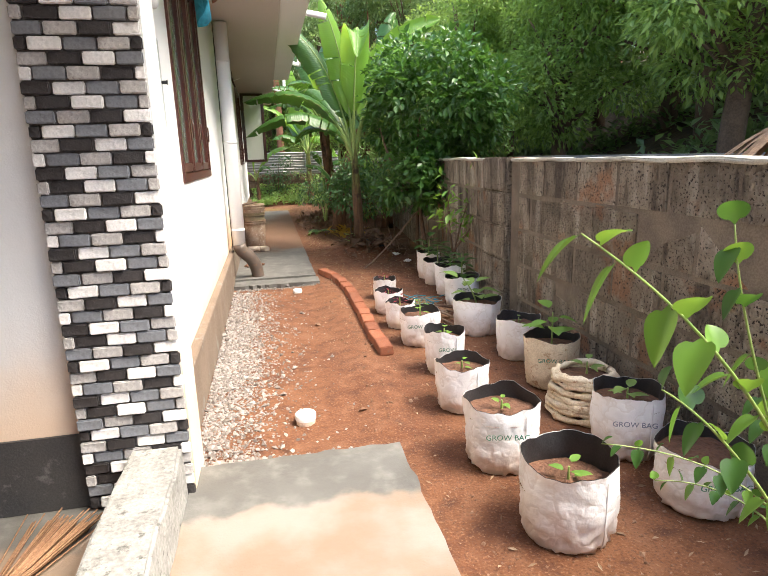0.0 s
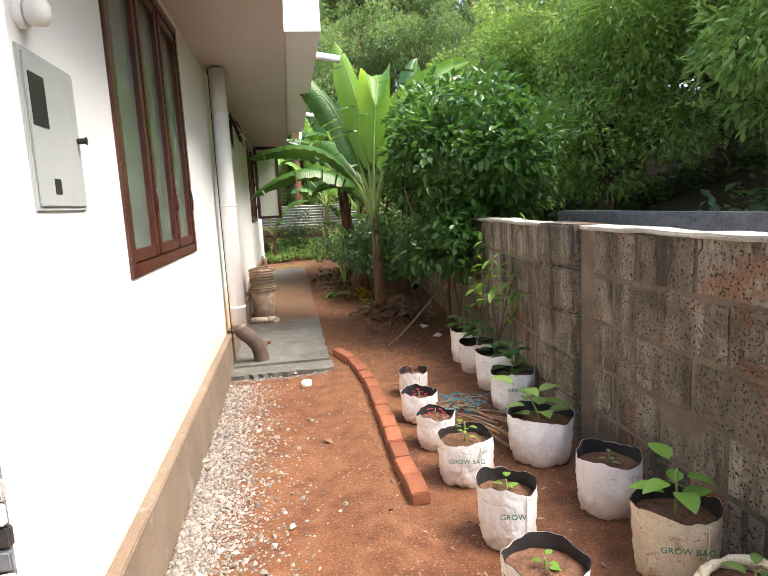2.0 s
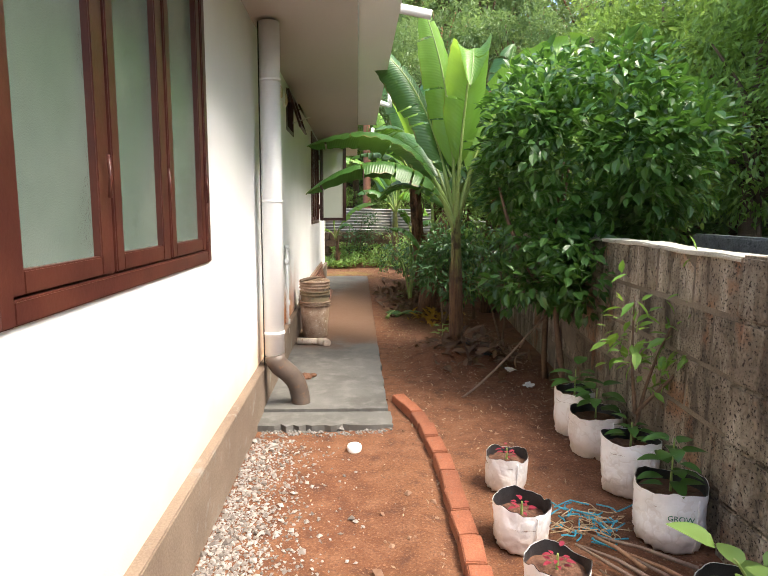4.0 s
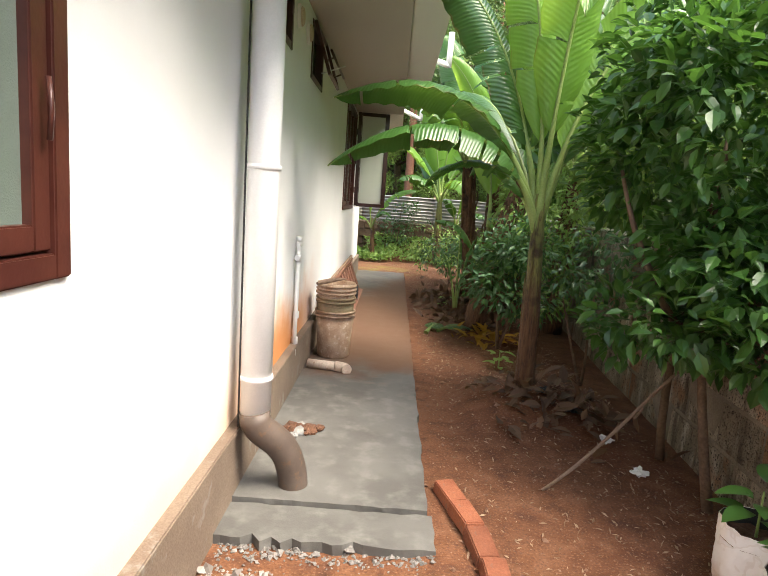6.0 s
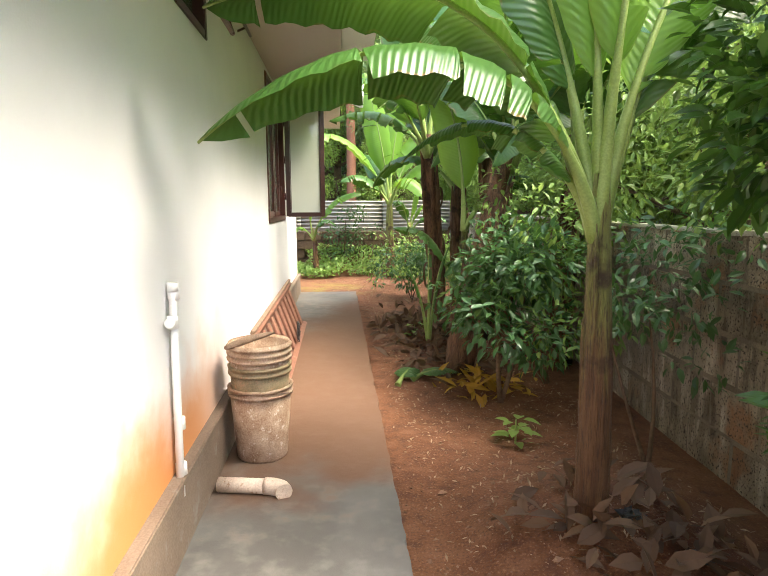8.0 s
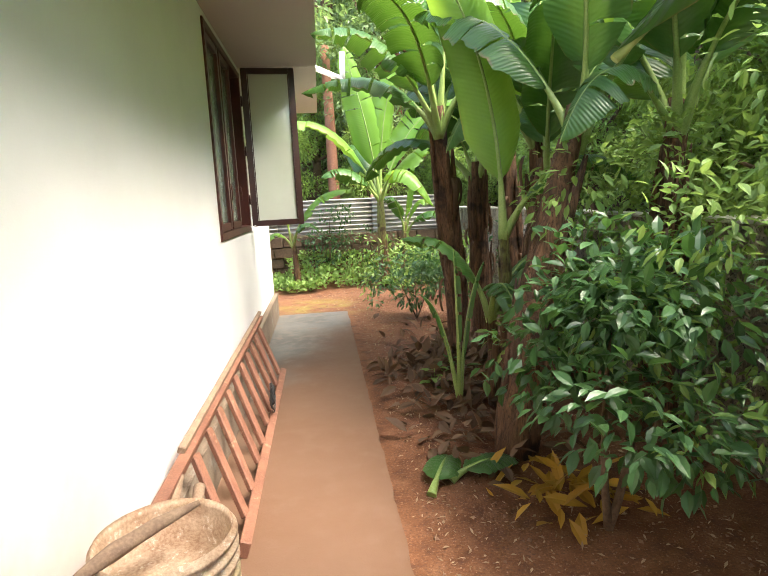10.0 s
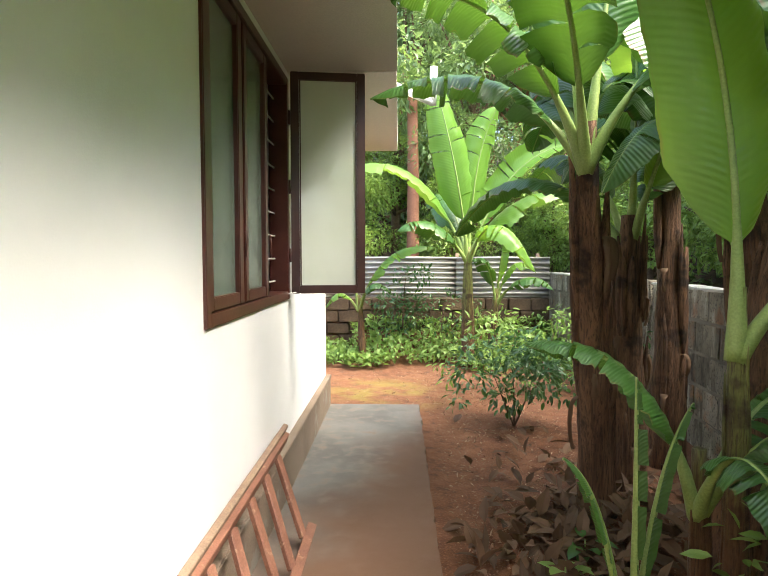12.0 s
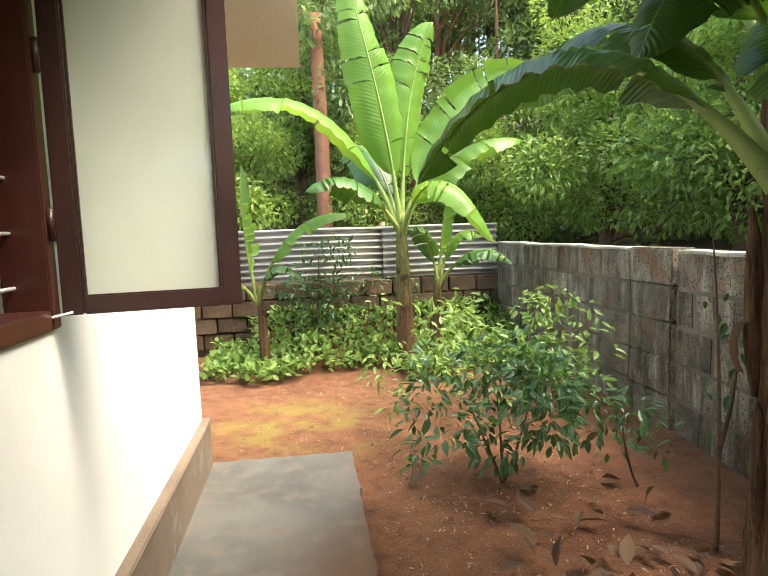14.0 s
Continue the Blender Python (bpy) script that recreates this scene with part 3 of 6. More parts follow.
tagged(part("roof_slab", boxm(-6, 0.27, -6, 17.0, 2.904, 3.1), PAINT), "white painted flat concrete roof", "roof", kind="structure")
tagged(part("pilaster", boxm(WX - 0.2, -0.342, 3.232, 3.50, 0.0, 2.755), WALLP), "white painted side of the entrance pillar", "pillar", kind="structure")
tagged(part("floor_porch", boxm(-5.8, -0.575, -6, 3.255, -0.08, 0.0), m_concrete("porch_cement")), "smooth grey cement porch floor", "floor", kind="structure")
tagged(part("skirting", boxm(-5.8, -0.75, 3.243, 3.257, 0.002, 0.315), SKIRT), "scuffed black skirting on the porch wall", "skirting", kind="structure")
bm = boxm(-0.575, -0.372, -6, 3.208, -0.08, 0.235, 0.012)
bmesh.ops.subdivide_edges(bm, edges=[e for e in bm.edges if e.calc_length() > 2], cuts=90)
for v in bm.verts:
    v.co += Vector((noise.noise(v.co * 7), 0, noise.noise(v.co * 6 + Vector((3, 1, 2))))) * 0.012
tagged(part("low_wall", bm, PARAPET, smooth=False), "low rough whitewashed cement wall beside the path", "low wall", kind="structure")


# ---- windows ----


def pane_frame(bm, x0, x1, y0, y1, z0, z1, w):
    box(bm, x0, x1, y0, y0 + w, z0, z1, 0.004)
    box(bm, x0, x1, y1 - w, y1, z0, z1, 0.004)
    box(bm, x0 + 0.001, x1 - 0.001, y0 + w, y1 - w, z0, z0 + w, 0.004)
    box(bm, x0 + 0.001, x1 - 0.001, y0 + w, y1 - w, z1 - w, z1, 0.004)
    return bm


def window(name, y0, y1, z0, z1, closed, label, material):
    """A three-light timber window; closed says which lights have their sash shut."""
    w = tagged(new(name), label, "window", kind="structure")
    x = WX - 0.06
    part("window_frame", pane_frame(bmesh.new(), x - 0.05, x + 0.075, y0, y1, z0, z1, 0.055), material, w)
    n = len(closed)
    step = (y1 - y0 - 0.11) / n
    for i in range(1, n):
        part("mullion", boxm(x - 0.04, x + 0.058, y0 + 0.055 + i * step - 0.02, y0 + 0.055 + i * step + 0.02, z0 + 0.056, z1 - 0.056, bevel=0.004), material, w)
    for i, shut in enumerate(closed):
        a, b = y0 + 0.058 + i * step + (0.02 if i else 0), y0 + 0.052 + (i + 1) * step - (0.02 if i < n - 1 else 0)
        if shut:
            s = part("sash", pane_frame(bmesh.new(), x + 0.018, x + 0.066, a, b, z0 + 0.06, z1 - 0.06, 0.055), material, w)
            part("pane", boxm(x + 0.035, x + 0.042, a + 0.05, b - 0.05, z0 + 0.11, z1 - 0.11), GLASS, s, "frosted grey-green glass")
            part("handle", tube([(x + 0.085, b - 0.03, z0 + 0.28), (x + 0.09, b - 0.03, z0 + 0.34), (x + 0.085, b - 0.03, z0 + 0.40)], 0.006, 6), material, s)
        else:
            for k in (0.25, 0.62):
                part("grille_bar", boxm(x - 0.03, x - 0.022, a + (b - a) * k, a + (b - a) * k + 0.03, z0 + 0.057, z1 - 0.057), GRILLE, w, "white flat steel bar")
            for k in range(9):
                z = z0 + 0.12 + k * (z1 - z0 - 0.2) / 8.4
                part("grille_rod", tube([(x - 0.016, a - 0.01, z), (x - 0.016, b + 0.01, z)], 0.006, 6), GRILLE, w, "white steel rod")
    return w


window("window_1", *WINDOWS[0], (1, 1, 1), "red-brown three-light timber window with frosted glass", FRAMEWOOD)
win2 = window("window_2", *WINDOWS[1], (1, 1, 0), "brown timber window, one light open behind a white grille", FRAMEWOOD)
# the open sash, swung out square to the wall
sash = part("open_sash", bmesh.new(), DARKFRAME, win2, "dark brown sash standing open")
bm = bmesh.new()
for a in ((0.0, 0.055), (0.435, 0.49)):
    box(bm, a[0], a[1], -0.018, 0.018, 1.29, 2.745, 0.004)
box(bm, 0.055, 0.435, -0.017, 0.017, 1.29, 1.345, 0.004)
box(bm, 0.055, 0.435, -0.017, 0.017, 2.69, 2.745, 0.004)
bm.to_mesh(sash.data)
bm.free()
sash.matrix_basis = pose(WX + 0.028, 14.25, 0, 0, 0, 8)
part("pane", boxm(0.05, 0.44, -0.004, 0.003, 1.34, 2.695), GLASS2, sash, "milky frosted glass")
for x in (0.058, 0.426):
    part("glazing_bead", boxm(x, x + 0.008, -0.014, -0.005, 1.346, 2.689), DARKFRAME, sash)
for z in (1.5, 1.95, 2.4):
    part("hinge", tube([(-0.008, -0.02, z), (-0.008, -0.02, z + 0.09)], 0.009, 8), DARKFRAME, sash)
part("stay_hook", tube([(0.03, -0.03, 1.30), (-0.05, -0.05, 1.285), (-0.14, -0.03, 1.285)], 0.004, 6), GRILLE, sash, "thin steel stay")

for i, (y0, y1, z0, z1) in enumerate(WINDOWS[2:]):
    v = tagged(new(f"window_{i + 3}"), "small dark high ventilator window" + (" with its top-hung sash propped open" if i else ""), "window", kind="structure")
    part("window_frame", pane_frame(bmesh.new(), WX - 0.09, WX + 0.008, y0, y1, z0, z1, 0.045), DARKFRAME, v)
    part("pane", boxm(WX - 0.06, WX - 0.054, y0 + 0.046, y1 - 0.046, z0 + 0.046, z1 - 0.046), GLASS, v)
    if i:
        s = part("sash", pane_frame(bmesh.new(), -0.012, 0.012, 0, y1 - y0, -0.40, 0.0, 0.035), DARKFRAME, v)
        s.matrix_basis = pose(WX + 0.02, y0, z1 - 0.01, 0, -18, 0)
        part("stay_rod", tube([(WX, y1 - 0.05, z0 + 0.15), (WX + 0.2, y1 - 0.05, z0 + 0.22)], 0.005, 6), GRILLE, v)
rod = thing("wall_rod", "thin dark rod on brackets under the eave", "rod", (WX, 10.2, 2.66))
part("rod", tube([(0.06, 0, 0), (0.06, 1.15, 0)], 0.012, 8), DARKFRAME, rod)
for yy in (0.25, 0.95):
    part("bracket", tube([(-0.01, yy, -0.03), (0.06, yy, 0.0)], 0.008, 6), DARKFRAME, rod)
for y in (8.93, 9.30):
    c = thing("vent_cap", "round cream exhaust vent cap on the wall", "vent", (WX, y, 2.55), group="round vents")
    part("ring", tube([(0.0, 0, 0), (0.022, 0, 0)], 0.075, 24), PVC, c)
    part("cap", tube([(0.022, 0, 0), (0.034, 0, 0)], [0.062, 0.05], 24), PVCOLD, c)

# ---- meter box ----
mb = thing("meter_box", "grey steel meter box with a small dark viewing pane", "meter box", (WX, 3.785, 1.503))
part("body", boxm(-0.10, 0.008, 0.0, 0.385, 0.0, 0.44, bevel=0.004), BOXGREY, mb)
door = part("door", boxm(0.0085, 0.014, 0.014, 0.371, 0.014, 0.426, bevel=0.003), BOXGREY, mb)
part("viewing_pane", boxm(0.0145, 0.0165, 0.03, 0.13, 0.235, 0.375), BLACK, door, "black glass pane")
part("label_plate", boxm(0.0145, 0.016, 0.12, 0.165, 0.05, 0.095), BLACK, door)
part("knob", tube([(0.014, 0.35, 0.225), (0.036, 0.35, 0.225), (0.042, 0.35, 0.225)], [0.009, 0.009, 0.014], 12), BLACK, door)

# ---- pipes on the house ----
dp = thing("downpipe", "white plastic rainwater downpipe with a brown elbow at its foot", "downpipe", (-0.328, 7.59, 0))
part("pipe", tube([(0, 0, 0.36), (0, 0, 2.74)], 0.070, 20), PVC, dp)
part("elbow", tube(bez([(0.0, -0.02, 0.42), (0.0, -0.03, 0.27), (0.16, 0.06, 0.32), (0.18, 0.08, 0.12), (0.18, 0.09, -0.06)], 12), 0.072, 18), PIPEBROWN, dp, "brown plastic elbow")
for z in (0.57, 1.52, 2.35):
    part("clamp", tube([(0, 0, z), (0, 0, z + 0.022)], 0.0755, 20), PVC, dp)
part("cable", tube([(-0.074, -0.02, 0.34), (-0.076, -0.02, 1.5), (-0.074, -0.02, 2.74)], 0.005, 6), BLACK, dp, "thin black cable")
tp = thing("water_pipe", "thin white water pipe with two tee stubs", "pipe", (WX + 0.03, 9.15, 0))
part("pipe", tube([(0, -0.02, 0.25), (0, 0, 0.7), (0, 0.02, 1.08)], 0.016, 10), PVC, tp)
for z, o in ((0.97, -0.012), (1.08, 0.015), (0.55, 0.0), (0.36, -0.01)):
    part("fitting", tube([(0, o + 0.012, z - 0.025), (0, o + 0.012, z + 0.025)], 0.023, 10), PVC, tp)
part("stub", tube([(0.0, 0.005, 0.97), (0.0, -0.05, 0.975)], [0.02, 0.02], 10), PVC, tp)
part("stub", tube([(0.0, 0.02, 1.09), (0.0, 0.02, 1.125)], [0.022, 0.022], 10), PVC, tp)
hp = thing("pipe_offcut", "muddy white plastic pipe offcut with an elbow on the path", "pipe", (-0.375, 9.60, 0.058))
part("pipe", tube([(0.0, 0, 0), (0.25, -0.04, 0)], 0.037, 16), PVCOLD, hp)
part("elbow", tube(bez([(0.23, -0.035, 0), (0.29, -0.045, 0), (0.32, -0.06, 0.0), (0.33, -0.10, -0.004)], 8), 0.042, 16), PVCOLD, hp)


def spout(at, length, drop, riser, label):
    s = thing("roof_spout", label, "pipe", at, group="roof spouts")
    part("pipe", tube([(0, 0, 0), (length, 0, -drop)], 0.032, 12), PVC, s)
    if riser:
        part("riser", tube([(length, 0, -drop - 0.02), (length + 0.01, 0, -drop + riser)], 0.032, 12), PVC, s)


spout((0.2, 7.55, 2.90), 0.58, 0.10, 0, "white plastic rainwater spout jutting from the roof")
spout((0.5, 11.6, 2.98), 0.22, 0.06, 0.34, "short white plastic spout with an upright end")
spout((0.22, 15.45, 3.02), 0.36, 0.16, 0.3, "white plastic spout with an upright end at the eave")

# ---- boundary wall of cement blocks ----


def block_mesh(name, seed, l, h, d):
    bm = boxm(-l / 2, l / 2, -d / 2, d / 2, 0, h, bevel=0.012)
    for v in bm.verts:
        v.co += Vector((noise.noise(v.co * 9 + Vector((seed, 0, 0))), noise.noise(v.co * 11 + Vector((0, seed, 0))), noise.noise(v.co * 9 + Vector((0, 0, seed))))) * 0.009
    return mesh_of(name, bm, BLOCK)


def block_wall(name, a, b, height, label, blocks=True):
    a, b = Vector((*a, 0)), Vector((*b, 0))
    L, ang = (b - a).length, math.degrees(math.atan2(b.y - a.y, b.x - a.x))
    w = tagged(new(name), label, "boundary wall", kind="structure")
    w.matrix_world = pose(a.x, a.y, -0.05, 0, 0, ang)
    part("core", boxm(0, L, -0.073, 0.073, -0.1, height - 0.012), MORTAR, w, "dark mortar between the blocks")
    cap = boxm(-0.01, L + 0.01, -0.088, 0.088, height - 0.01, height + 0.014, bevel=0.008)
    bmesh.ops.subdivide_edges(cap, edges=[e for e in cap.edges if e.calc_length() > 1], cuts=int(L * 12))
    for v in cap.verts:
        p = v.co
        v.co += Vector((0, noise.noise(p * 6) * 0.012, noise.noise(p * 4 + Vector((9, 0, 0))) * 0.012))
    part("coping", cap, CAPMOSS, w, "pale weathered cement coping")
    rows, l = 5, 0.42
    h = height / rows
    if not hasattr(block_wall, "meshes"):
        block_wall.meshes = [block_mesh("block", i * 3.7, l - 0.004, h - 0.005, 0.156) for i in range(6)]
        block_wall.half = [block_mesh("block", 40 + i * 3.7, l / 2 - 0.004, h - 0.005, 0.156) for i in range(3)]
    rng = random.Random(int(L * 100))
    for r in range(rows):
        x = 0.0
        while x < L - 0.05:
            half = (x == 0.0 and r % 2) or x + l > L + 0.05
            wd = l / 2 if half else l
            if half and x + wd > L + 0.06:
                break
            me = rng.choice(block_wall.half if half else block_wall.meshes)
            ob = part("block", me, None, w)
            ob.matrix_basis = pose(x + wd / 2, rng.uniform(-0.004, 0.004), r * h + 0.008, 0, 0, rng.choice((0, 180)) + rng.uniform(-0.4, 0.4))
            x += wd
    return w


block_wall("wall_boundary_1", (1.98, 0.9), (1.98, 5.24), 1.325, "mossy grey cement block wall with dark stains")
block_wall("wall_boundary_2", (1.98, 5.76), (2.90, 16.2), 1.325, "dark stained cement block wall under the trees")
block_wall("wall_boundary_3", (2.92, 16.85), (2.83, 19.85), 1.325, "pale weathered cement block wall at the yard's corner")
for at, ang in (((1.965, 5.5), 0), ((2.915, 16.53), 2)):
    p = tagged(new("wall_pier_1" if ang == 0 else "wall_pier_2"), "pitted cement pier in the boundary wall", "wall pier", kind="structure")
    p.matrix_world = pose(*at, -0.05, 0, 0, ang)
    for k in range(5):
        part("block", block_mesh("block", 90 + k * 5 + ang, 0.21, 0.266, 0.50), PITTED, p, at=pose(0, 0, k * 0.27, 0, 0, 180 * (k % 2)))
tagged(part("wall_far", boxm(3.6, 3.76, 2, 9, 0.3, 1.27, bevel=0.02), PARAPET), "plain weathered wall of the next plot", "wall", kind="structure")
tagged(part("wall_behind", boxm(-6, 30, -6.3, -6.05, -0.1, 3.0), WALLP), "plain wall closing the yard", "wall", kind="structure")
tagged(part("wall_boundary_4", boxm(1.91, 2.07, -6.0, 0.9, -0.1, 1.32, bevel=0.01), MORTAR), "cement block wall of the yard", "boundary wall", kind="structure")

# ---- back fence: tin sheets on a laterite wall ----
fence = tagged(new("wall_back"), "dark laterite wall along the end of the yard", "wall", kind="structure")
part("core", boxm(-6, 2.9, 19.97, 20.15, -0.1, 0.88), MORTAR, fence)
lat = [block_mesh("stone", 200 + i * 7.3, 0.36, 0.19, 0.16) for i in range(5)]
rng = random.Random(5)
for r in range(4):
    for i in range(15):
        ob = part("stone", lat[(i * 3 + r) % 5], None, fence, at=pose(-2.4 + i * 0.375 + 0.18 * (r % 2), 19.95 + rng.uniform(-0.02, 0.01), 0.06 + r * 0.2, 0, 0, rng.uniform(-2, 2)))
for me in lat:
    me.materials.clear()
    me.materials.append(LATERITE)


def tin_sheet(x0, x1, z0, z1, y, waves):
    vs, fs = [], []
    n = waves * 8
    for i in range(n + 1):
        z = z0 + (z1 - z0) * i / n
        d = 0.026 * math.sin(2 * math.pi * i / 8)
        vs += [(x0, y + d, z), ((x0 + x1) / 2, y + d + 0.01, z + 0.008), (x1, y + d, z)]
    for i in range(n):
        for k in range(2):
            q = i * 3 + k
            fs.append((q, q + 1, q + 4, q + 3))
    return raw("sheet", vs, fs, TIN, True)


tf = tagged(new("tin_fence"), "corrugated tin sheets on the laterite wall", "fence")
for a, b, q in ((-2.6, -0.62, 0.0), (-0.66, 1.28, 0.03), (1.24, 2.78, -0.005)):
    s = part("sheet", tin_sheet(a, b, 0.87, 1.54, 19.95 + q, 8), None, tf)
    s.modifiers.new("thick", "SOLIDIFY").thickness = 0.002
for x in (-0.64, 1.26, 2.6):
    part("post", tube([(x, 20.03, 0.7), (x, 20.03, 1.6)], 0.03, 8), OLDWOOD, tf)

# ---- bricks edging the bed ----
bm = boxm(-0.105, 0.105, -0.05, 0.05, 0, 0.07, bevel=0.006)
for v in bm.verts:
    v.co += Vector((noise.noise(v.co * 20), noise.noise(v.co * 23), noise.noise(v.co * 19))) * 0.006
brick = tagged(part("brick", bm, BRICK), "red clay brick edging the planting bed", "brick", "bricks edging the bed")
edge = bez([(0.63, 7.72), (0.80, 7.15), (0.84, 6.4), (0.72, 5.5), (0.775, 4.72)], 60)
rng = random.Random(3)
dist, first = 0.0, True
for p, q in zip(edge, edge[1:]):
    dist += (q - p).length
    if dist >= 0.207 or first:
        m = pose(p.x, p.y, -0.035 + rng.uniform(-0.006, 0.008), rng.uniform(-3, 3), rng.uniform(-2, 2), math.degrees(math.atan2(q.y - p.y, q.x - p.x)) + rng.uniform(-4, 4))
        if first:
            brick.matrix_basis = m
        else:
            copy_thing(brick, m)
        dist, first = 0.0, False

# ---- grow bags ----


def grow_bag(at, r, h, seed, label, fill=0.72, squash=1.0, material=None, words="", ink=None, face=-90.0):
    """A round soft planting bag: crumpled wall, black inside, soil."""
    rng = random.Random(seed)
    g = thing("grow_bag", label, "grow bag", (at[0], at[1], -0.025), rng.uniform(0, 360), group="grow bags")
    n, sides = 18, 56
    prof = [(0.90 + 0.10 * math.sin(min(1, i / 5) * 1.57) + 0.05 * max(0, i / 17 - 0.5), h * i / (n - 1)) for i in range(n)]

    def wall(bm, inset, z_from):
        rings = []
        for f, z in prof:
            if z < z_from:
                continue
            ring = []
            for k in range(sides):
                a = 2 * math.pi * k / sides
                q = Vector((math.cos(a) * 2.2, math.sin(a) * 2.2, z * 9 + seed))
                crease = abs(noise.noise(Vector((math.cos(a) * 3 + seed, math.sin(a) * 3, z * 26)))) * max(0.15, 1 - 1.7 * z / h)
                wr = 0.06 * noise.noise(q) + 0.03 * noise.noise(q * 2.5) * (1.4 - z / h) - 0.32 * crease
                top = (z / h) ** 3
                rad = (r * f - inset) * (1 + wr + 0.035 * top * math.sin(2 * a + seed))
                ring.append(bm.verts.new((rad * math.cos(a), rad * math.sin(a) * squash, z + top * 0.011 * math.sin(3 * a + seed * 2) + 0.012 * top * noise.noise(q * 1.7))))
            rings.append(ring)
        for a, b in zip(rings, rings[1:]):
            for k in range(sides):
                bm.faces.new((a[k], a[(k + 1) % sides], b[(k + 1) % sides], b[k])).smooth = True
        return rings

    bm = bmesh.new()
    rings = wall(bm, 0.0, -1)
    bm.faces.new(rings[0][::-1])
    part("bag", bm, material or BAG, g)
    bm = bmesh.new()
    wall(bm, 0.004, h * 0.3)
    bmesh.ops.reverse_faces(bm, faces=bm.faces)
    part("lining", bm, BAGIN, g, "black plastic inside")
    bm = bmesh.new()
    c = bm.verts.new((0, 0, h * fill + 0.015))
    rs = []
    for f in (0.35, 0.7, 1.0):
        rs.append([bm.verts.new((r * f * math.cos(a), r * f * squash * math.sin(a), h * fill + 0.014 * noise.noise(Vector((f * 9, a * 3, seed))))) for a in (2 * math.pi * k / 24 for k in range(24))])
    for k in range(24):
        bm.faces.new((c, rs[0][k], rs[0][(k + 1) % 24])).smooth = True
        for a, b in zip(rs, rs[1:]):
            bm.faces.new((a[k], b[k], b[(k + 1) % 24], a[(k + 1) % 24])).smooth = True
    part("soil", bm, POTSOIL, g, "dark potting soil")
    # a sewn seam down the wall
    sa_ = radians(face) - g.matrix_world.to_euler().z + 0.5
    part("seam", tube([((r * f + 0.004) * math.cos(sa_), (r * f + 0.004) * math.sin(sa_) * squash, z) for f, z in prof[1:-1]], 0.0035, 5), material or BAG, g)
    if words:
        tx = bpy.data.curves.new("lettering", "FONT")
        tx.body, tx.size, tx.align_x, tx.extrude = words, 0.034, "CENTER", 0.0006
        tx.materials.append(ink or GREENINK)
        t = new("lettering", tx)
        t.parent = g
        t["label"] = "printed words " + words.lower()
        fa = face - math.degrees(g.matrix_world.to_euler().z)
        rr = r * 1.045 + 0.008
        t.matrix_basis = pose(rr * math.cos(radians(fa)), rr * math.sin(radians(fa)) * squash, h * 0.62, 0, 0, fa + 90) @ pose(0, 0, 0, 90, 0, 0)
    return g


W = "white plastic grow bag filled with dark soil"
BAGS = [  # x, y, radius, height, words
    (1.03, 2.70, 0.175, 0.30, "", 1.0), (0.99, 3.22, 0.165, 0.30, "GROW BAG", 1.0), (1.58, 3.17, 0.155, 0.30, "GROW BAG", 1.0), (1.62, 2.74, 0.17, 0.24, "GROW BAG", 1.0),
    (1.01, 3.82, 0.145, 0.26, "", 1.0), (1.62, 3.97, 0.155, 0.30, "GROW BAG", 1.0), (1.07, 4.34, 0.135, 0.28, "GROW", 0.85), (1.07, 4.94, 0.15, 0.25, "GROW BAG", 1.0),
    (1.02, 5.39, 0.118, 0.21, "", 1.0), (1.02, 5.85, 0.125, 0.20, "", 1.0), (1.09, 6.38, 0.112, 0.19, "", 1.0), (1.64, 4.48, 0.15, 0.27, "", 1.0),
    (1.56, 5.07, 0.18, 0.27, "", 1.0), (1.71, 5.86, 0.155, 0.28, "GROW", 1.0), (1.75, 6.33, 0.15, 0.30, "", 0.9), (1.77, 6.83, 0.16, 0.26, "", 1.0), (1.76, 7.16, 0.13, 0.30, "", 1.0)]
for i, (x, y, r, h, words, q) in enumerate(BAGS):
    grow_bag((x, y), r, h, i + 1, ("muddy beige grow bag filled with dark soil" if i == 5 else W) + (", printed with faded words" if words else ""), 0.62 if i in (0, 9) else 0.78, q,
             BAGDIRTY if i == 5 else BAG, words, BLUEINK if i in (2,) else GREENINK, -112.0 if i in (2, 5) else -104.0)

# a collapsed muddy bag folded down in layers
rb = thing("folded_bag", "collapsed beige grow bag folded in muddy layers", "grow bag", (1.60, 3.56, -0.02), group="grow bags")
bm = bmesh.new()
for k in range(9):
    z, rr = 0.015 + k * 0.026, 0.185 - 0.005 * k
    ring = [((rr + 0.02 * noise.noise(Vector((math.cos(a) * 2, math.sin(a) * 2, k * 1.3)))) * math.cos(a), (rr + 0.025 * noise.noise(Vector((math.cos(a) * 2, math.sin(a) * 2, k * 1.9)))) * math.sin(a), z + 0.022 * noise.noise(Vector((math.cos(a) * 1.5, math.sin(a) * 1.5, k * 0.4)))) for a in (2 * math.pi * j / 28 for j in range(29))]
    tube(ring, [0.009 + 0.018 * random.Random(j + k * 31).random() for j in range(29)], 6, bm, caps=False)
part("folds", bm, BAGDIRTY, rb)
part("soil", lathe([(0.001, 0.20), (0.08, 0.205), (0.16, 0.19)], 24), POTSOIL, rb)

# ---- plants ----


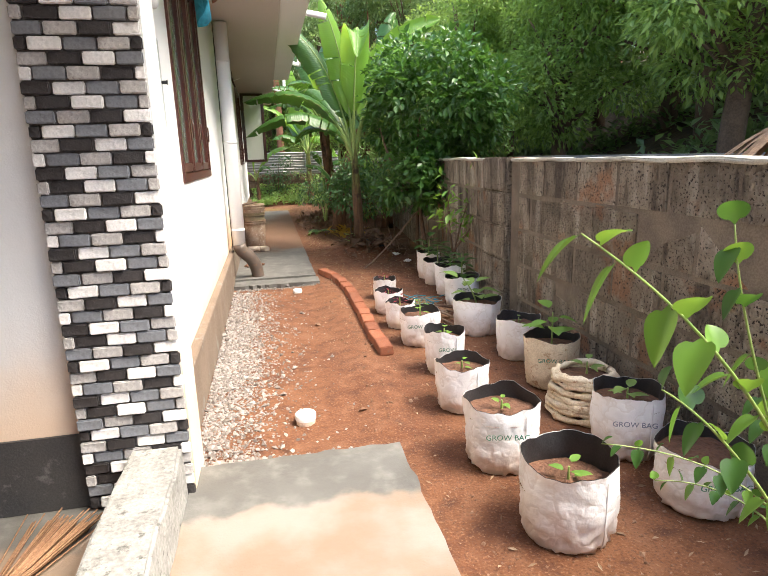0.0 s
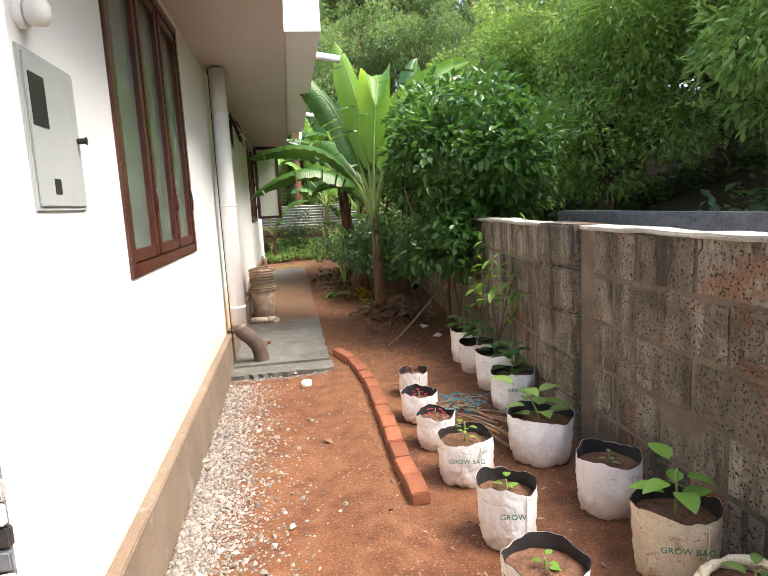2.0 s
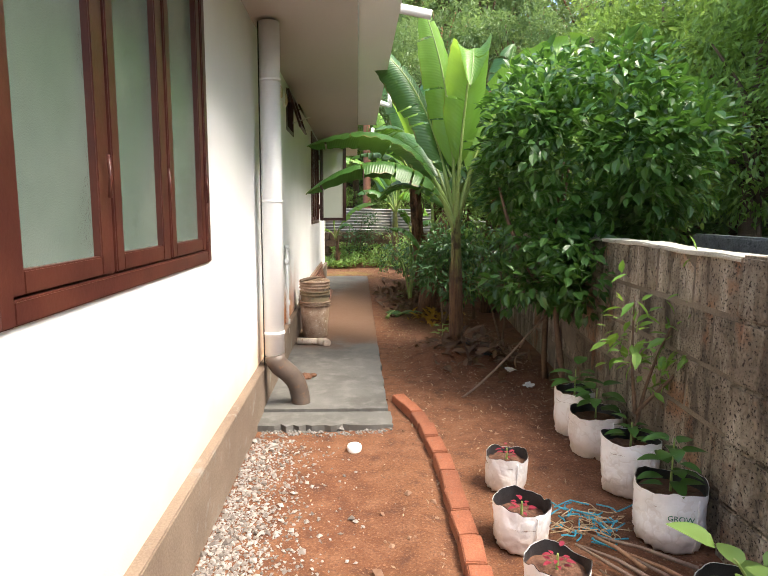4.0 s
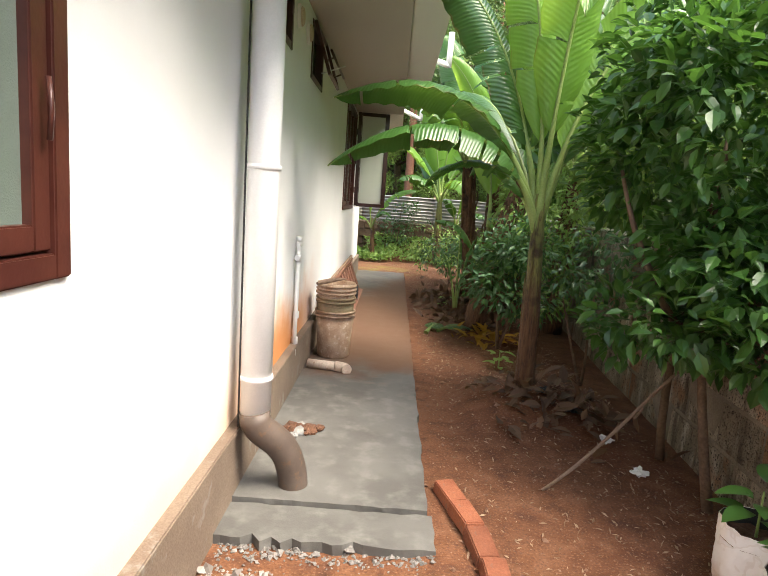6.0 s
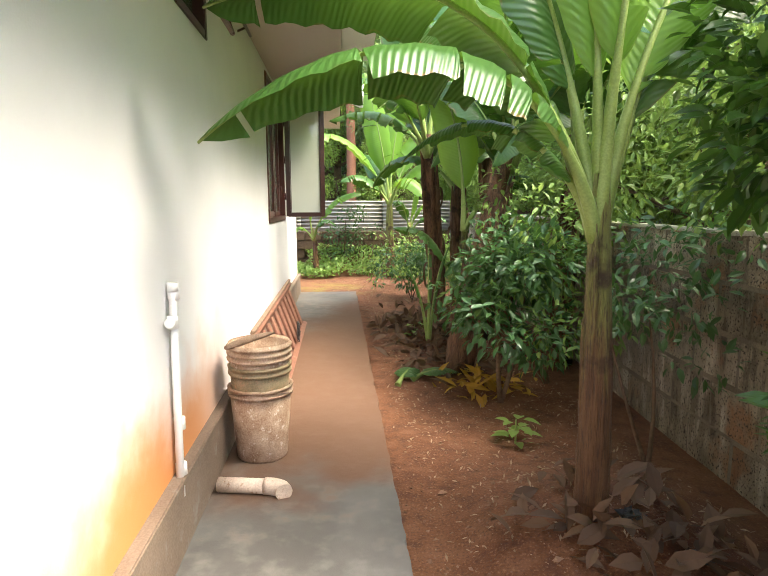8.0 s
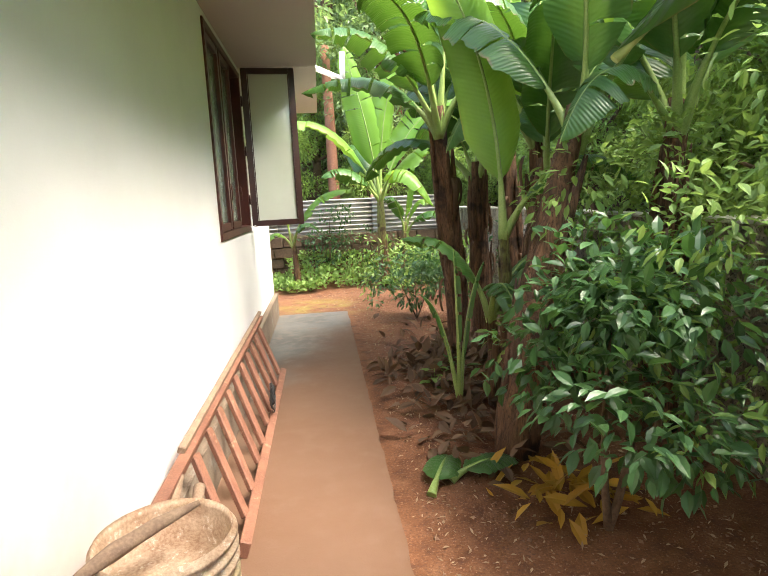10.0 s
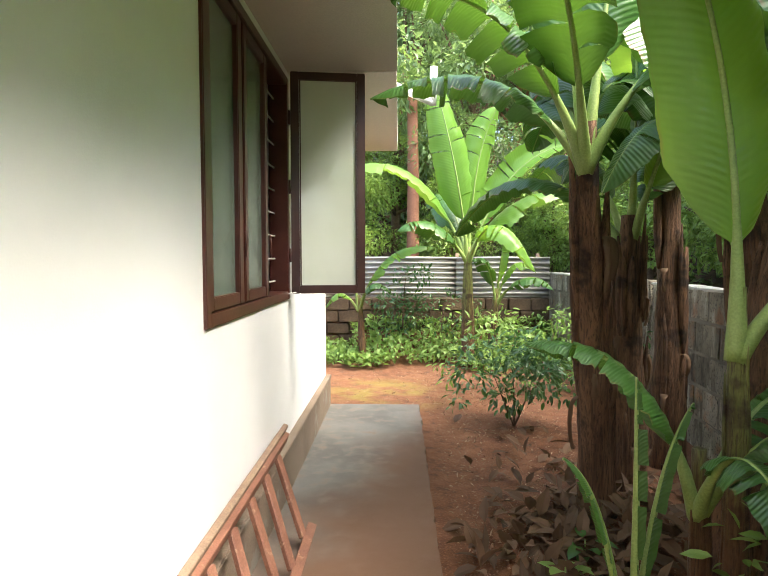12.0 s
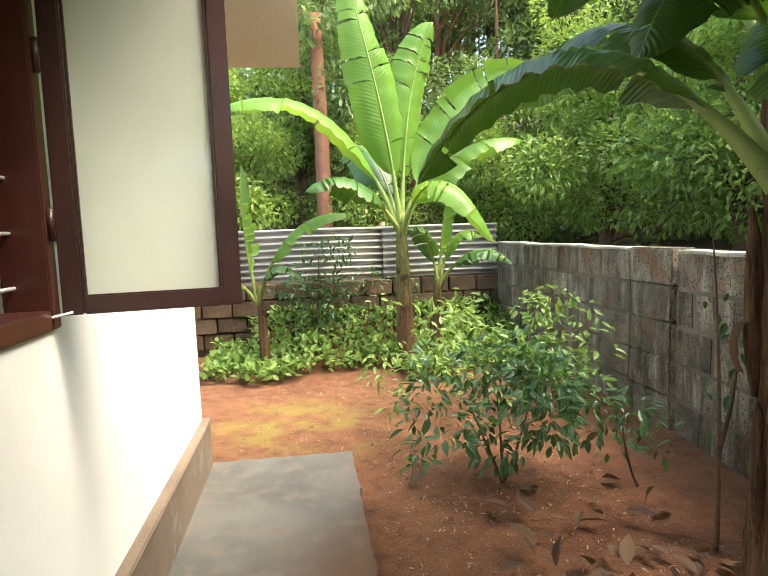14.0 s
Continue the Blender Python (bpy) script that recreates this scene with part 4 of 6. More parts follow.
def stem_plant(name, label, at, height, leaf, n, material, seed, lean=(0, 0), spread=0.6, stem_r=0.006, wide=0.55, first=0.4, cat="seedling", group=""):
    """A small plant: a stem and leaves that can be told apart."""
    rng = random.Random(seed)
    p = thing(name, label, cat, at, group=group)
    pts = bez([(0, 0, -0.01), (lean[0] * 0.2, lean[1] * 0.2, height * 0.5), (lean[0], lean[1], height)], 8)
    part("stem", tube(pts, [stem_r * (1.1 - 0.07 * i) for i in range(8)], 6), BANANARIB, p)
    for i in range(n):
        f = first + (1 - first) * i / max(1, n - 1)
        base = pts[min(7, int(f * 7))]
        a = i * 2.4 + rng.uniform(-0.4, 0.4)
        out = Vector((math.cos(a), math.sin(a), rng.uniform(0.0, 0.5))).normalized()
        L = leaf * rng.uniform(0.75, 1.15)
        s = out.cross(Vector((0, 0, 1))).normalized()
        u = s.cross(out)
        stalk = base + out * L * spread * 0.5
        vs, fs, m = [], [], 6
        for j in range(m + 1):
            t = j / m
            c = stalk + out * L * t + Vector((0, 0, -1)) * L * 0.28 * t * t
            w = L * wide * 0.5 * (math.sin(math.pi * t ** 0.75) ** 0.8 if 0 < t < 1 else 0)
            vs += [c + s * w + u * w * 0.25, c, c - s * w + u * w * 0.25]
        vs.append(base)
        for j in range(m):
            q = j * 3
            fs += [(q, q + 1, q + 4, q + 3), (q + 1, q + 2, q + 5, q + 4)]
        fs.append((len(vs) - 1, 1, 0))
        part("leaf", raw("leaf", vs, fs, material, True), None, p)
    return p


def bag_top(i, fill=0.78):
    x, y, r, h, *_ = BAGS[i]
    return (x, y, h * (0.62 if i in (0, 9) else fill) - 0.02)


G = "plants in the grow bags"
stem_plant("seedling", "tiny pale green seedling in a grow bag", bag_top(0), 0.06, 0.07, 4, YOUNG, 1, group=G)
stem_plant("seedling", "tiny pale green seedling in a grow bag", bag_top(1), 0.05, 0.05, 4, YOUNG, 2, group=G)
stem_plant("seedling", "small green seedling in a grow bag", bag_top(2), 0.06, 0.09, 5, HERB, 3, group=G)
stem_plant("seedling", "small pale seedling in a grow bag", bag_top(4), 0.05, 0.05, 4, YOUNG, 4, group=G)
stem_plant("seedling", "young plant with broad yellow-green leaves in a grow bag", bag_top(5), 0.20, 0.13, 7, YOUNG, 5, wide=0.6, group=G)
stem_plant("seedling", "small pale seedling in a grow bag", bag_top(6), 0.06, 0.06, 4, YOUNG, 6, group=G)
stem_plant("seedling", "thin young seedling with pale leaves in a grow bag", bag_top(7), 0.12, 0.05, 8, YOUNG, 7, spread=0.9, group=G)
for i in (8, 9, 10):
    stem_plant("seedling", "small red-leaved seedling in a grow bag", bag_top(i), 0.07, 0.035, 12, REDLEAF, 8 + i, spread=1.6, group=G)
stem_plant("seedling", "small seedling in a grow bag", bag_top(11), 0.05, 0.05, 4, HERB, 31, group=G)
stem_plant("pepper_plant", "sprawling green climbing plant in a grow bag", bag_top(12), 0.22, 0.15, 11, HERB, 12, lean=(-0.12, -0.03), spread=0.9, wide=0.6, first=0.15, cat="plant", group=G)
stem_plant("chilli_plant", "small bushy green plant in a grow bag", bag_top(13), 0.26, 0.12, 18, SHRUBLEAF, 13, cat="plant", first=0.2, group=G)
stem_plant("chilli_plant", "small bushy green plant in a grow bag", bag_top(14), 0.14, 0.10, 10, SHRUBLEAF, 14, cat="plant", group=G)
stem_plant("chilli_plant", "low green plant with broad leaves in a grow bag", bag_top(15), 0.20, 0.14, 14, SHRUBLEAF, 15, cat="plant", group=G)
stem_plant("chilli_plant", "green plant with broad leaves in a grow bag", bag_top(16), 0.20, 0.15, 12, SHRUBLEAF, 16, cat="plant", group=G)
stem_plant("seedling", "small green shoot on a folded bag", (1.62, 3.58, 0.18), 0.07, 0.08, 4, HERB, 17, group=G)


def branchy(name, label, at, limbs, leaf, per, material, seed, bark=BARK, r0=0.03, cat="shrub", wide=0.45, droop=0.3):
    """A shrub of several limbs with leaves along their ends."""
    rng = random.Random(seed)
    p = thing(name, label, cat, at)
    spots = []
    for pts in limbs:
        c = bez(pts, 12)
        part("branch", tube(c, [r0 * (1 - 0.07 * i) for i in range(12)], 7), bark, p)
        for i in range(per):
            t = rng.uniform(0.35, 1.0)
            k = min(10, int(t * 11))
            q = c[k].lerp(c[k + 1], rng.random())
            tw = Vector((rng.gauss(0, 1), rng.gauss(0, 1), rng.gauss(0.3, 0.7))).normalized()
            L = rng.uniform(0.0, 0.22) * (leaf / 0.1)
            spots.append((q + tw * L, tw))
    part("leaves", leaves("leaves", spots, material, rng, leaf, wide, droop, near=True), None, p)
    return p


# tall young shrub in the far bag
branchy("young_tree", "slender young shrub with light green leaves in a grow bag", (1.80, 6.40, 0.18),
        [[(0, 0, 0), (0.05, 0.05, 0.5), (0.28, -0.1, 1.0)], [(0, 0, 0.2), (0.2, -0.1, 0.5), (0.42, -0.25, 0.85)], [(0, 0, 0.2), (-0.05, 0.0, 0.5), (-0.02, 0.05, 0.85)]], 0.10, 55, YOUNG, 21, r0=0.012)


# foreground plant leaning over the bags


def blade(name, base, out, L, wide, material, parent, curl=0.25):
    """One smooth heart-shaped leaf with a short stalk."""
    out = Vector(out).normalized()
    s = out.cross(Vector((0, 0.25, 1))).normalized()
    u = s.cross(out)
    vs, fs, m = [base], [], 9
    for j in range(m + 1):
        t = j / m
        c = base + out * L * (0.15 + 0.85 * t) - Vector((0, 0, 1)) * L * curl * t * t
        w = L * wide * 0.5 * (math.sin(math.pi * min(1, 0.06 + 0.94 * t) ** 0.62) ** 0.75 if t < 1 else 0)
        vs += [c + s * w + u * w * 0.28, c + s * w * 0.5 + u * w * 0.1, c, c - s * w * 0.5 + u * w * 0.1, c - s * w + u * w * 0.28]
    fs.append((0, 4, 3, 2))
    for j in range(m):
        q = 1 + j * 5
        fs += [(q + k, q + k + 1, q + k + 6, q + k + 5) for k in range(4)]
    return part(name, raw(name, vs, fs, material, True), None, parent)


fp = thing("leafy_vine", "young vine shoot with large bright green leaves", "plant", (1.30, 1.85, -0.03))
rng = random.Random(44)
STEMS = [  # hull relative to the foot, leaves, leaf length, first leaf
    ([(0, 0, 0), (-0.1, 0.0, 0.55), (-0.36, 0.0, 0.93), (-0.56, 0.0, 1.10), (-0.76, 0.0, 1.235)], 15, 0.088, 0.30),
    ([(0, 0, 0), (-0.15, 0.03, 0.5), (-0.38, 0.05, 0.95), (-0.45, 0.02, 1.23)], 12, 0.062, 0.45),
    ([(0, 0, 0), (-0.16, -0.02, 0.5), (-0.42, 0.0, 0.84), (-0.57, 0.02, 0.93)], 8, 0.068, 0.55),
    ([(0, 0, 0), (0.15, 0.2, 0.35), (0.05, 0.4, 0.50), (-0.36, 0.52, 0.53)], 18, 0.045, 0.4),
    ([(0, 0, 0), (0.15, 0.2, 0.25), (0.15, 0.45, 0.38), (-0.15, 0.55, 0.36)], 16, 0.045, 0.35),
    ([(0, 0, 0), (0.0, 0.1, 0.4), (-0.12, 0.12, 0.75), (-0.26, 0.1, 0.95)], 14, 0.066, 0.3),
    ([(0, 0, 0), (0.05, 0.1, 0.35), (0.0, 0.2, 0.6), (-0.1, 0.25, 0.72)], 16, 0.07, 0.2)]
for k, (pts, n, L, first) in enumerate(STEMS):
    c = bez(pts, 24)
    part("branch", tube(c, [0.0058 - 0.00018 * i for i in range(24)], 6), BANANARIB, fp)
    for i in range(n):
        f = first + (1 - first) * (i + 0.5) / n
        q = c[min(23, int(f * 23.99))]
        side = 1 if i % 2 else -1
        blade("leaf", q, (rng.uniform(-0.6, 0.1) + 0.25 * side, rng.uniform(-0.55, 0.3), side * rng.uniform(0.35, 0.9) + 0.1), L * rng.uniform(0.8, 1.2), 0.72, YOUNG if (k == 0 or i % 3 == 0) else SHRUBLEAF, fp, 0.3)

# ---- banana plants ----


def banana_leaf(parent, path, width, material, seed, tears=5, fold=0.35, gap=0.5, spread=None):
    """A long leaf on its midrib, torn between the veins."""
    rng = random.Random(seed)
    n = 44
    c = bez(path, n)
    cut = sorted(rng.sample(range(8, n - 3), tears * 2))
    vs, fs, uv = [], [], []
    start = int(n * 0.2)
    for side in (-1, 1):
        mine = set(cut[::2] if side < 0 else cut[1::2])
        drop, prev = rng.uniform(-0.1, 0.1), None
        for i in range(start, n):
            t = (i - start) / (n - 1 - start)
            d = (c[min(i + 1, n - 1)] - c[i - 1]).normalized()
            s = d.cross(Vector((0, 0, 1)))
            s = s.normalized() if s.length > 0.15 else Vector((0, -1, 0))
            if spread:
                s = (Vector(spread) - d * d.dot(Vector(spread))).normalized()
            u = s.cross(d).normalized()
            w = width * 0.5 * (min(1, t * 5.5) ** 0.6) * (max(0.0, 1 - t ** 3.2) ** 0.62)

            def row(dr):
                r = []
                for j, q in enumerate((0.0, 0.35, 0.7, 1.0)):
                    ripple = 0.05 * w * math.sin(i * 1.9 + j) * q
                    p = c[i] + s * side * w * q * math.cos(fold * q) + u * (0.10 * w * math.sin(q * math.pi) - w * (fold + dr) * q * q + ripple) + d * 0.12 * w * q
                    r.append(len(vs))
                    vs.append(p)
                    uv.append((i / n, side * q))
                return r
            cur = row(drop)
            if prev:
                for j in range(3):
                    f = (prev[j], prev[j + 1], cur[j + 1], cur[j])
                    fs.append(f if side < 0 else f[::-1])
            prev = cur
            if i in mine:
                drop = drop * 0.4 + rng.uniform(-0.15, gap)
                c2 = row(drop)
                # torn: a new edge starts a little further on
                for k in c2[1:]:
                    vs[k] = vs[k] + d * 0.02
                prev = c2
    me = raw("leaf", vs, fs, material, True)
    lay = me.uv_layers.new(name="UVMap")
    for lp in me.loops:
        lay.data[lp.index].uv = uv[lp.vertex_index]
    leaf = part("leaf", me, None, parent)
    part("midrib", tube([p - Vector((0, 0, 0.006)) for p in c], [(0.016 + width * 0.05 * max(0.0, 1 - i / n * 4.5)) * (1 - 0.85 * min(1, i / n * 1.1)) + 0.002 for i in range(n)], 7), BANANARIB, leaf, "pale green midrib")
    return leaf


def banana(name, label, at, stem, r, fronds, seed, stem_material=None, light=(), husks=0, group="banana plants"):
    """at: foot; stem: relative points up to the crown; fronds: relative Bezier hulls from the crown."""
    rng = random.Random(seed)
    b = thing(name, label, "banana plant", at, group=group)
    c = bez(stem, 16)
    c[0] = Vector(c[0]) - Vector((0, 0, 0.08))
    bm = tube(c, [r * (1.12 - 0.58 * (i / 15) ** 1.7 + (0.22 * max(0, 1 - i / 2.5) if stem_material else 0)) * (rng.uniform(0.93, 1.05) if stem_material else 1) for i in range(16)], 14, wob=0.13 if stem_material else 0.05, seed=seed)
    part("stem", bm, stem_material or PSTEM, b, "layered fibrous stem", smooth=True)
    for k in range(11 if stem_material else 4):
        a = rng.uniform(0, 6.28)
        t0 = rng.uniform(0.0, 0.72)
        pts = [c[min(15, int((t0 + q * 0.3) * 15))] + Vector((math.cos(a), math.sin(a), 0)) * r * (1.02 - 0.2 * t0) for q in (0, 0.35, 0.7, 1.0)]
        if stem_material:
            pts[3] = pts[3] + Vector((math.cos(a), math.sin(a), 0)) * rng.uniform(0.0, 0.035)
        w = rng.uniform(0.16, 0.34) if stem_material else 0.16
        part("sheath", tube(bez(pts, 8), [r * w * q for q in (0.3, 0.8, 1.0, 1.0, 0.95, 0.85, 0.6, 0.2)], 8, wob=0.15, seed=k), stem_material or PSTEM, b)
    top = c[-1]
    for i, (hull, w, *way) in enumerate(fronds):
        pts = [top - Vector((0, 0, 0.25))] + [top + Vector(h) for h in hull]
        # fronds listed in light take the sunlit leaf colour, the others the shaded one
        banana_leaf(b, pts, w, BANANASUNLIT if i in light else BANANA, seed * 31 + i, tears=way[1] if len(way) > 1 else rng.randint(3, 6), spread=way[0] if way else None)
    for k in range(husks):
        a, z = rng.uniform(0, 6.28), rng.uniform(0.25, 0.95)
        base = c[int(z * 15)]
        d = Vector((math.cos(a), math.sin(a), 0))
        L = rng.uniform(0.14, 0.3)
        pts = bez([base + d * r * 0.8, base + d * (r + 0.05) + Vector((0, 0, 0.04)), base + d * (r + 0.06) - Vector((0, 0, L * 0.6)), base + d * (r + 0.02) - Vector((0, 0, L))], 9)
        vs, fs = [], []
        s = d.cross(Vector((0, 0, 1)))
        for i, p in enumerate(pts):
            w = 0.022 * (1 - abs(i / 8 - 0.35)) * rng.uniform(0.4, 1.5)
            vs += [p - s * w, p + d * 0.02, p + s * w]
        for i in range(8):
            q = i * 3
            fs += [(q, q + 1, q + 4, q + 3), (q + 1, q + 2, q + 5, q + 4)]
        part("husk", raw("husk", vs, fs, DRYLEAF, True), None, b, "dry brown hanging husk")
    return b


banana("banana_plant", "banana plant with long torn green leaves", (1.26, 9.02, 0.14), [(0, 0, 0), (0.0, 0, 0.7), (-0.03, 0, 1.4)], 0.062,
       [([(-0.3, 0, 0.75), (-0.9, -0.1, 0.75), (-1.42, -0.15, 0.52)], 0.42), ([(-0.2, -0.1, 0.4), (-0.8, -0.35, 0.6), (-1.42, -0.3, 0.08)], 0.34),
        ([(-0.03, 0, 0.9), (-0.18, -0.05, 1.4), (-0.36, -0.1, 1.78)], 0.34, (1, 0.3, 0)), ([(-0.15, 0.1, 0.8), (-0.45, 0.1, 1.35), (-0.95, 0.1, 1.58)], 0.40, (0.6, 0.5, 0.4)),
        ([(0.2, 0.1, 0.8), (0.6, 0.15, 1.4), (1.32, 0.2, 1.62)], 0.42, (-0.5, 0.4, 0.8)), ([(0.02, -0.05, 0.9), (0.15, -0.2, 1.95), (0.02, -0.5, 1.0)], 0.42, (1, 0, 0.1)),
        ([(0.2, 0.1, 0.6), (0.6, 0.2, 1.2), (1.0, 0.4, 1.0)], 0.40), ([(-0.15, 0.3, 0.6), (-0.4, 0.8, 1.0), (-0.7, 1.3, 0.7)], 0.40),
        ([(-0.15, 0.0, 0.15), (-0.45, 0.05, 0.35), (-0.75, 0.1, 0.05)], 0.22)], 1, light=(2, 4, 5))
banana("banana_plant", "stout banana plant with a shaggy brown stem", (1.44, 13.72, 0.02), [(0, 0, 0), (-0.08, -0.1, 1.1), (-0.2, -0.3, 2.2)], 0.085,
       [([(-0.3, -0.2, 0.45), (-0.65, -0.25, 0.6), (-1.0, -0.3, 0.5)], 0.42), ([(-0.25, 0.1, 0.25), (-0.6, 0.1, 0.35), (-1.1, 0.1, 0.15)], 0.40),
        ([(-0.1, 0, 0.8), (-0.3, 0.0, 1.4), (-0.5, 0, 1.5)], 0.5, (1, 0.3, 0)), ([(0.1, 0, 0.8), (0.2, 0.1, 1.4), (0.5, 0.2, 1.6)], 0.5, (1, 0, 0)), ([(0.3, -0.1, 0.5), (0.8, -0.2, 0.7), (1.3, -0.3, 0.3)], 0.46),
        ([(-0.15, -0.3, 0.5), (-0.4, -0.8, 0.7), (-0.7, -1.2, 0.45)], 0.45), ([(0.0, 0.4, 0.4), (0.1, 0.9, 0.5), (0.05, 1.4, 0.1)], 0.44), ([(0.15, 0.3, 0.4), (0.5, 0.9, 0.6), (0.95, 1.4, 0.25)], 0.5), ([(0.05, 0.35, 0.5), (0.15, 1.0, 0.8), (0.3, 1.7, 0.5)], 0.5)], 2, PSTEMDRY, husks=9)
banana("banana_plant", "banana plant with a dark dry stem in the clump", (1.78, 14.15, 0.0), [(0, 0, 0), (0, 0, 0.8), (-0.02, 0, 1.8)], 0.095,
       [([(-0.35, 0.2, 0.4), (-0.75, 0.4, 0.4), (-1.05, 0.62, -0.12)], 0.52, None, 2), ([(0.1, -0.2, 0.5), (0.2, -0.5, 1.0), (0.35, -0.9, 0.8)], 0.42), ([(0.2, 0.2, 0.4), (0.6, 0.6, 0.8), (1.0, 1.0, 0.5)], 0.44), ([(-0.1, 0.3, 0.5), (-0.2, 0.8, 0.7), (-0.35, 1.3, 0.3)], 0.42),
        ([(0.05, 0, 0.7), (0.05, 0, 1.3), (-0.05, 0.1, 1.6)], 0.45)], 3, PSTEMDRY, husks=6, light=(1,))
banana("banana_plant", "leaning thick banana plant with a peeling red-brown stem", (1.28, 11.74, -0.02), [(0, 0, 0), (0.12, 0.05, 0.9), (0.48, 0.2, 1.98)], 0.11,
       [([(0.0, -0.2, 0.5), (-0.2, -0.5, 1.1), (-0.5, -0.8, 1.2)], 0.46), ([(0.2, -0.2, 0.5), (0.6, -0.5, 0.9), (1.1, -0.8, 0.6)], 0.46), ([(0.1, 0, 0.7), (0.15, 0.1, 1.3), (0.1, 0.2, 1.7)], 0.5),
        ([(0.3, 0.1, 0.4), (0.8, 0.3, 0.7), (1.3, 0.5, 0.4)], 0.46), ([(-0.2, 0.2, 0.45), (-0.5, 0.5, 0.8), (-0.8, 0.8, 0.75)], 0.44)], 4, PSTEMDRY, husks=0, light=(2,))
banana("banana_plant", "leaning dry banana stem in the clump", (1.75, 12.95, -0.02), [(0, 0, 0), (0.12, 0, 0.8), (0.25, 0.05, 1.75)], 0.13,
       [([(0.2, 0.0, 0.5), (0.5, 0.1, 1.0), (1.0, 0.2, 0.9)], 0.46), ([(-0.1, -0.2, 0.5), (-0.1, -0.5, 1.0), (-0.3, -0.9, 1.2)], 0.46), ([(0.1, 0.3, 0.5), (0.2, 0.7, 0.8), (0.3, 1.2, 0.5)], 0.44)], 5, PSTEMDRY, husks=0)
WIDE = [([(-0.2, -0.3, 0.6), (-0.5, -0.6, 1.0), (-0.9, -0.8, 0.75)], 0.5), ([(0.0, -0.4, 0.6), (0.1, -0.9, 0.9), (0.1, -1.4, 0.5)], 0.5), ([(-0.3, 0.1, 0.7), (-0.7, 0.2, 1.1), (-1.2, 0.3, 0.9)], 0.5), ([(0.3, 0.0, 0.6), (0.8, 0.0, 0.9), (1.3, 0.1, 0.6)], 0.5),
        ([(-0.1, 0.4, 0.6), (-0.3, 0.9, 0.9), (-0.4, 1.4, 0.5)], 0.5), ([(0.05, 0, 0.9), (0.05, 0, 1.5), (0.2, 0.1, 1.9)], 0.5, (1, 0.4, 0)), ([(-0.3, -0.1, 0.25), (-0.6, -0.2, 0.3), (-0.85, -0.3, -0.25)], 0.42)]
banana("banana_plant", "tall banana plant near the boundary wall with dark stem", (2.2, 13.5, -0.02), [(0, 0, 0), (0.0, 0, 1.0), (-0.1, 0, 2.1)], 0.11, WIDE, 41, PSTEMDRY, husks=6)
banana("banana_plant", "tall banana plant near the boundary wall with dark stem", (2.3, 14.7, -0.02), [(0, 0, 0), (0.0, 0, 1.0), (-0.05, 0, 2.3)], 0.11, WIDE, 42, PSTEMDRY, husks=6, light=(0, 5))
banana("banana_plant", "banana plant with dark stem behind the shrub", (2.25, 11.9, -0.02), [(0, 0, 0), (0.0, 0, 1.0), (0.1, 0, 2.0)], 0.10, WIDE, 43, PSTEMDRY, husks=4, light=(3,))
banana("young_banana", "young banana plant with one tall bright leaf", (1.48, 12.45, -0.02), [(0, 0, 0), (0, 0, 0.7), (-0.02, 0, 1.45)], 0.045,
       [([(0.0, 0, 0.3), (-0.05, -0.02, 0.7), (-0.22, -0.1, 1.4), (-0.7, -0.2, 1.75)], 0.42, (1, -0.1, 0), 1), ([(0.25, -0.1, 0.3), (0.5, -0.2, 0.4), (0.8, -0.3, 0.1)], 0.36)], 6, light=(0,))
banana("young_banana", "low young banana plant with spreading dark leaves", (1.40, 12.52, -0.02), [(0, 0, 0), (0, 0, 0.4), (-0.02, 0, 0.86)], 0.045,
       [([(-0.12, 0.0, 0.22), (-0.3, 0.05, 0.42), (-0.60, 0.15, 0.36)], 0.34, None, 2), ([(0.2, 0.05, 0.25), (0.45, 0.1, 0.35), (0.8, 0.15, 0.05)], 0.32), ([(0.15, -0.15, 0.2), (0.3, -0.3, 0.3), (0.55, -0.45, 0.15)], 0.28),
        ([(-0.05, -0.25, 0.2), (0.0, -0.4, 0.15), (0.05, -0.6, -0.3)], 0.24)], 66)
banana("banana_sucker", "small banana sucker with narrow leaves", (1.12, 12.45, -0.02), [(0, 0, 0), (0, 0, 0.12), (0, 0, 0.3)], 0.025,
       [([(-0.08, 0, 0.3), (-0.15, 0, 0.5), (-0.25, 0, 0.55)], 0.07), ([(0.05, 0, 0.3), (0.1, 0, 0.6), (0.2, 0, 0.75)], 0.08), ([(0, -0.05, 0.4), (-0.02, -0.05, 0.7), (-0.02, -0.05, 0.85)], 0.06)], 7)
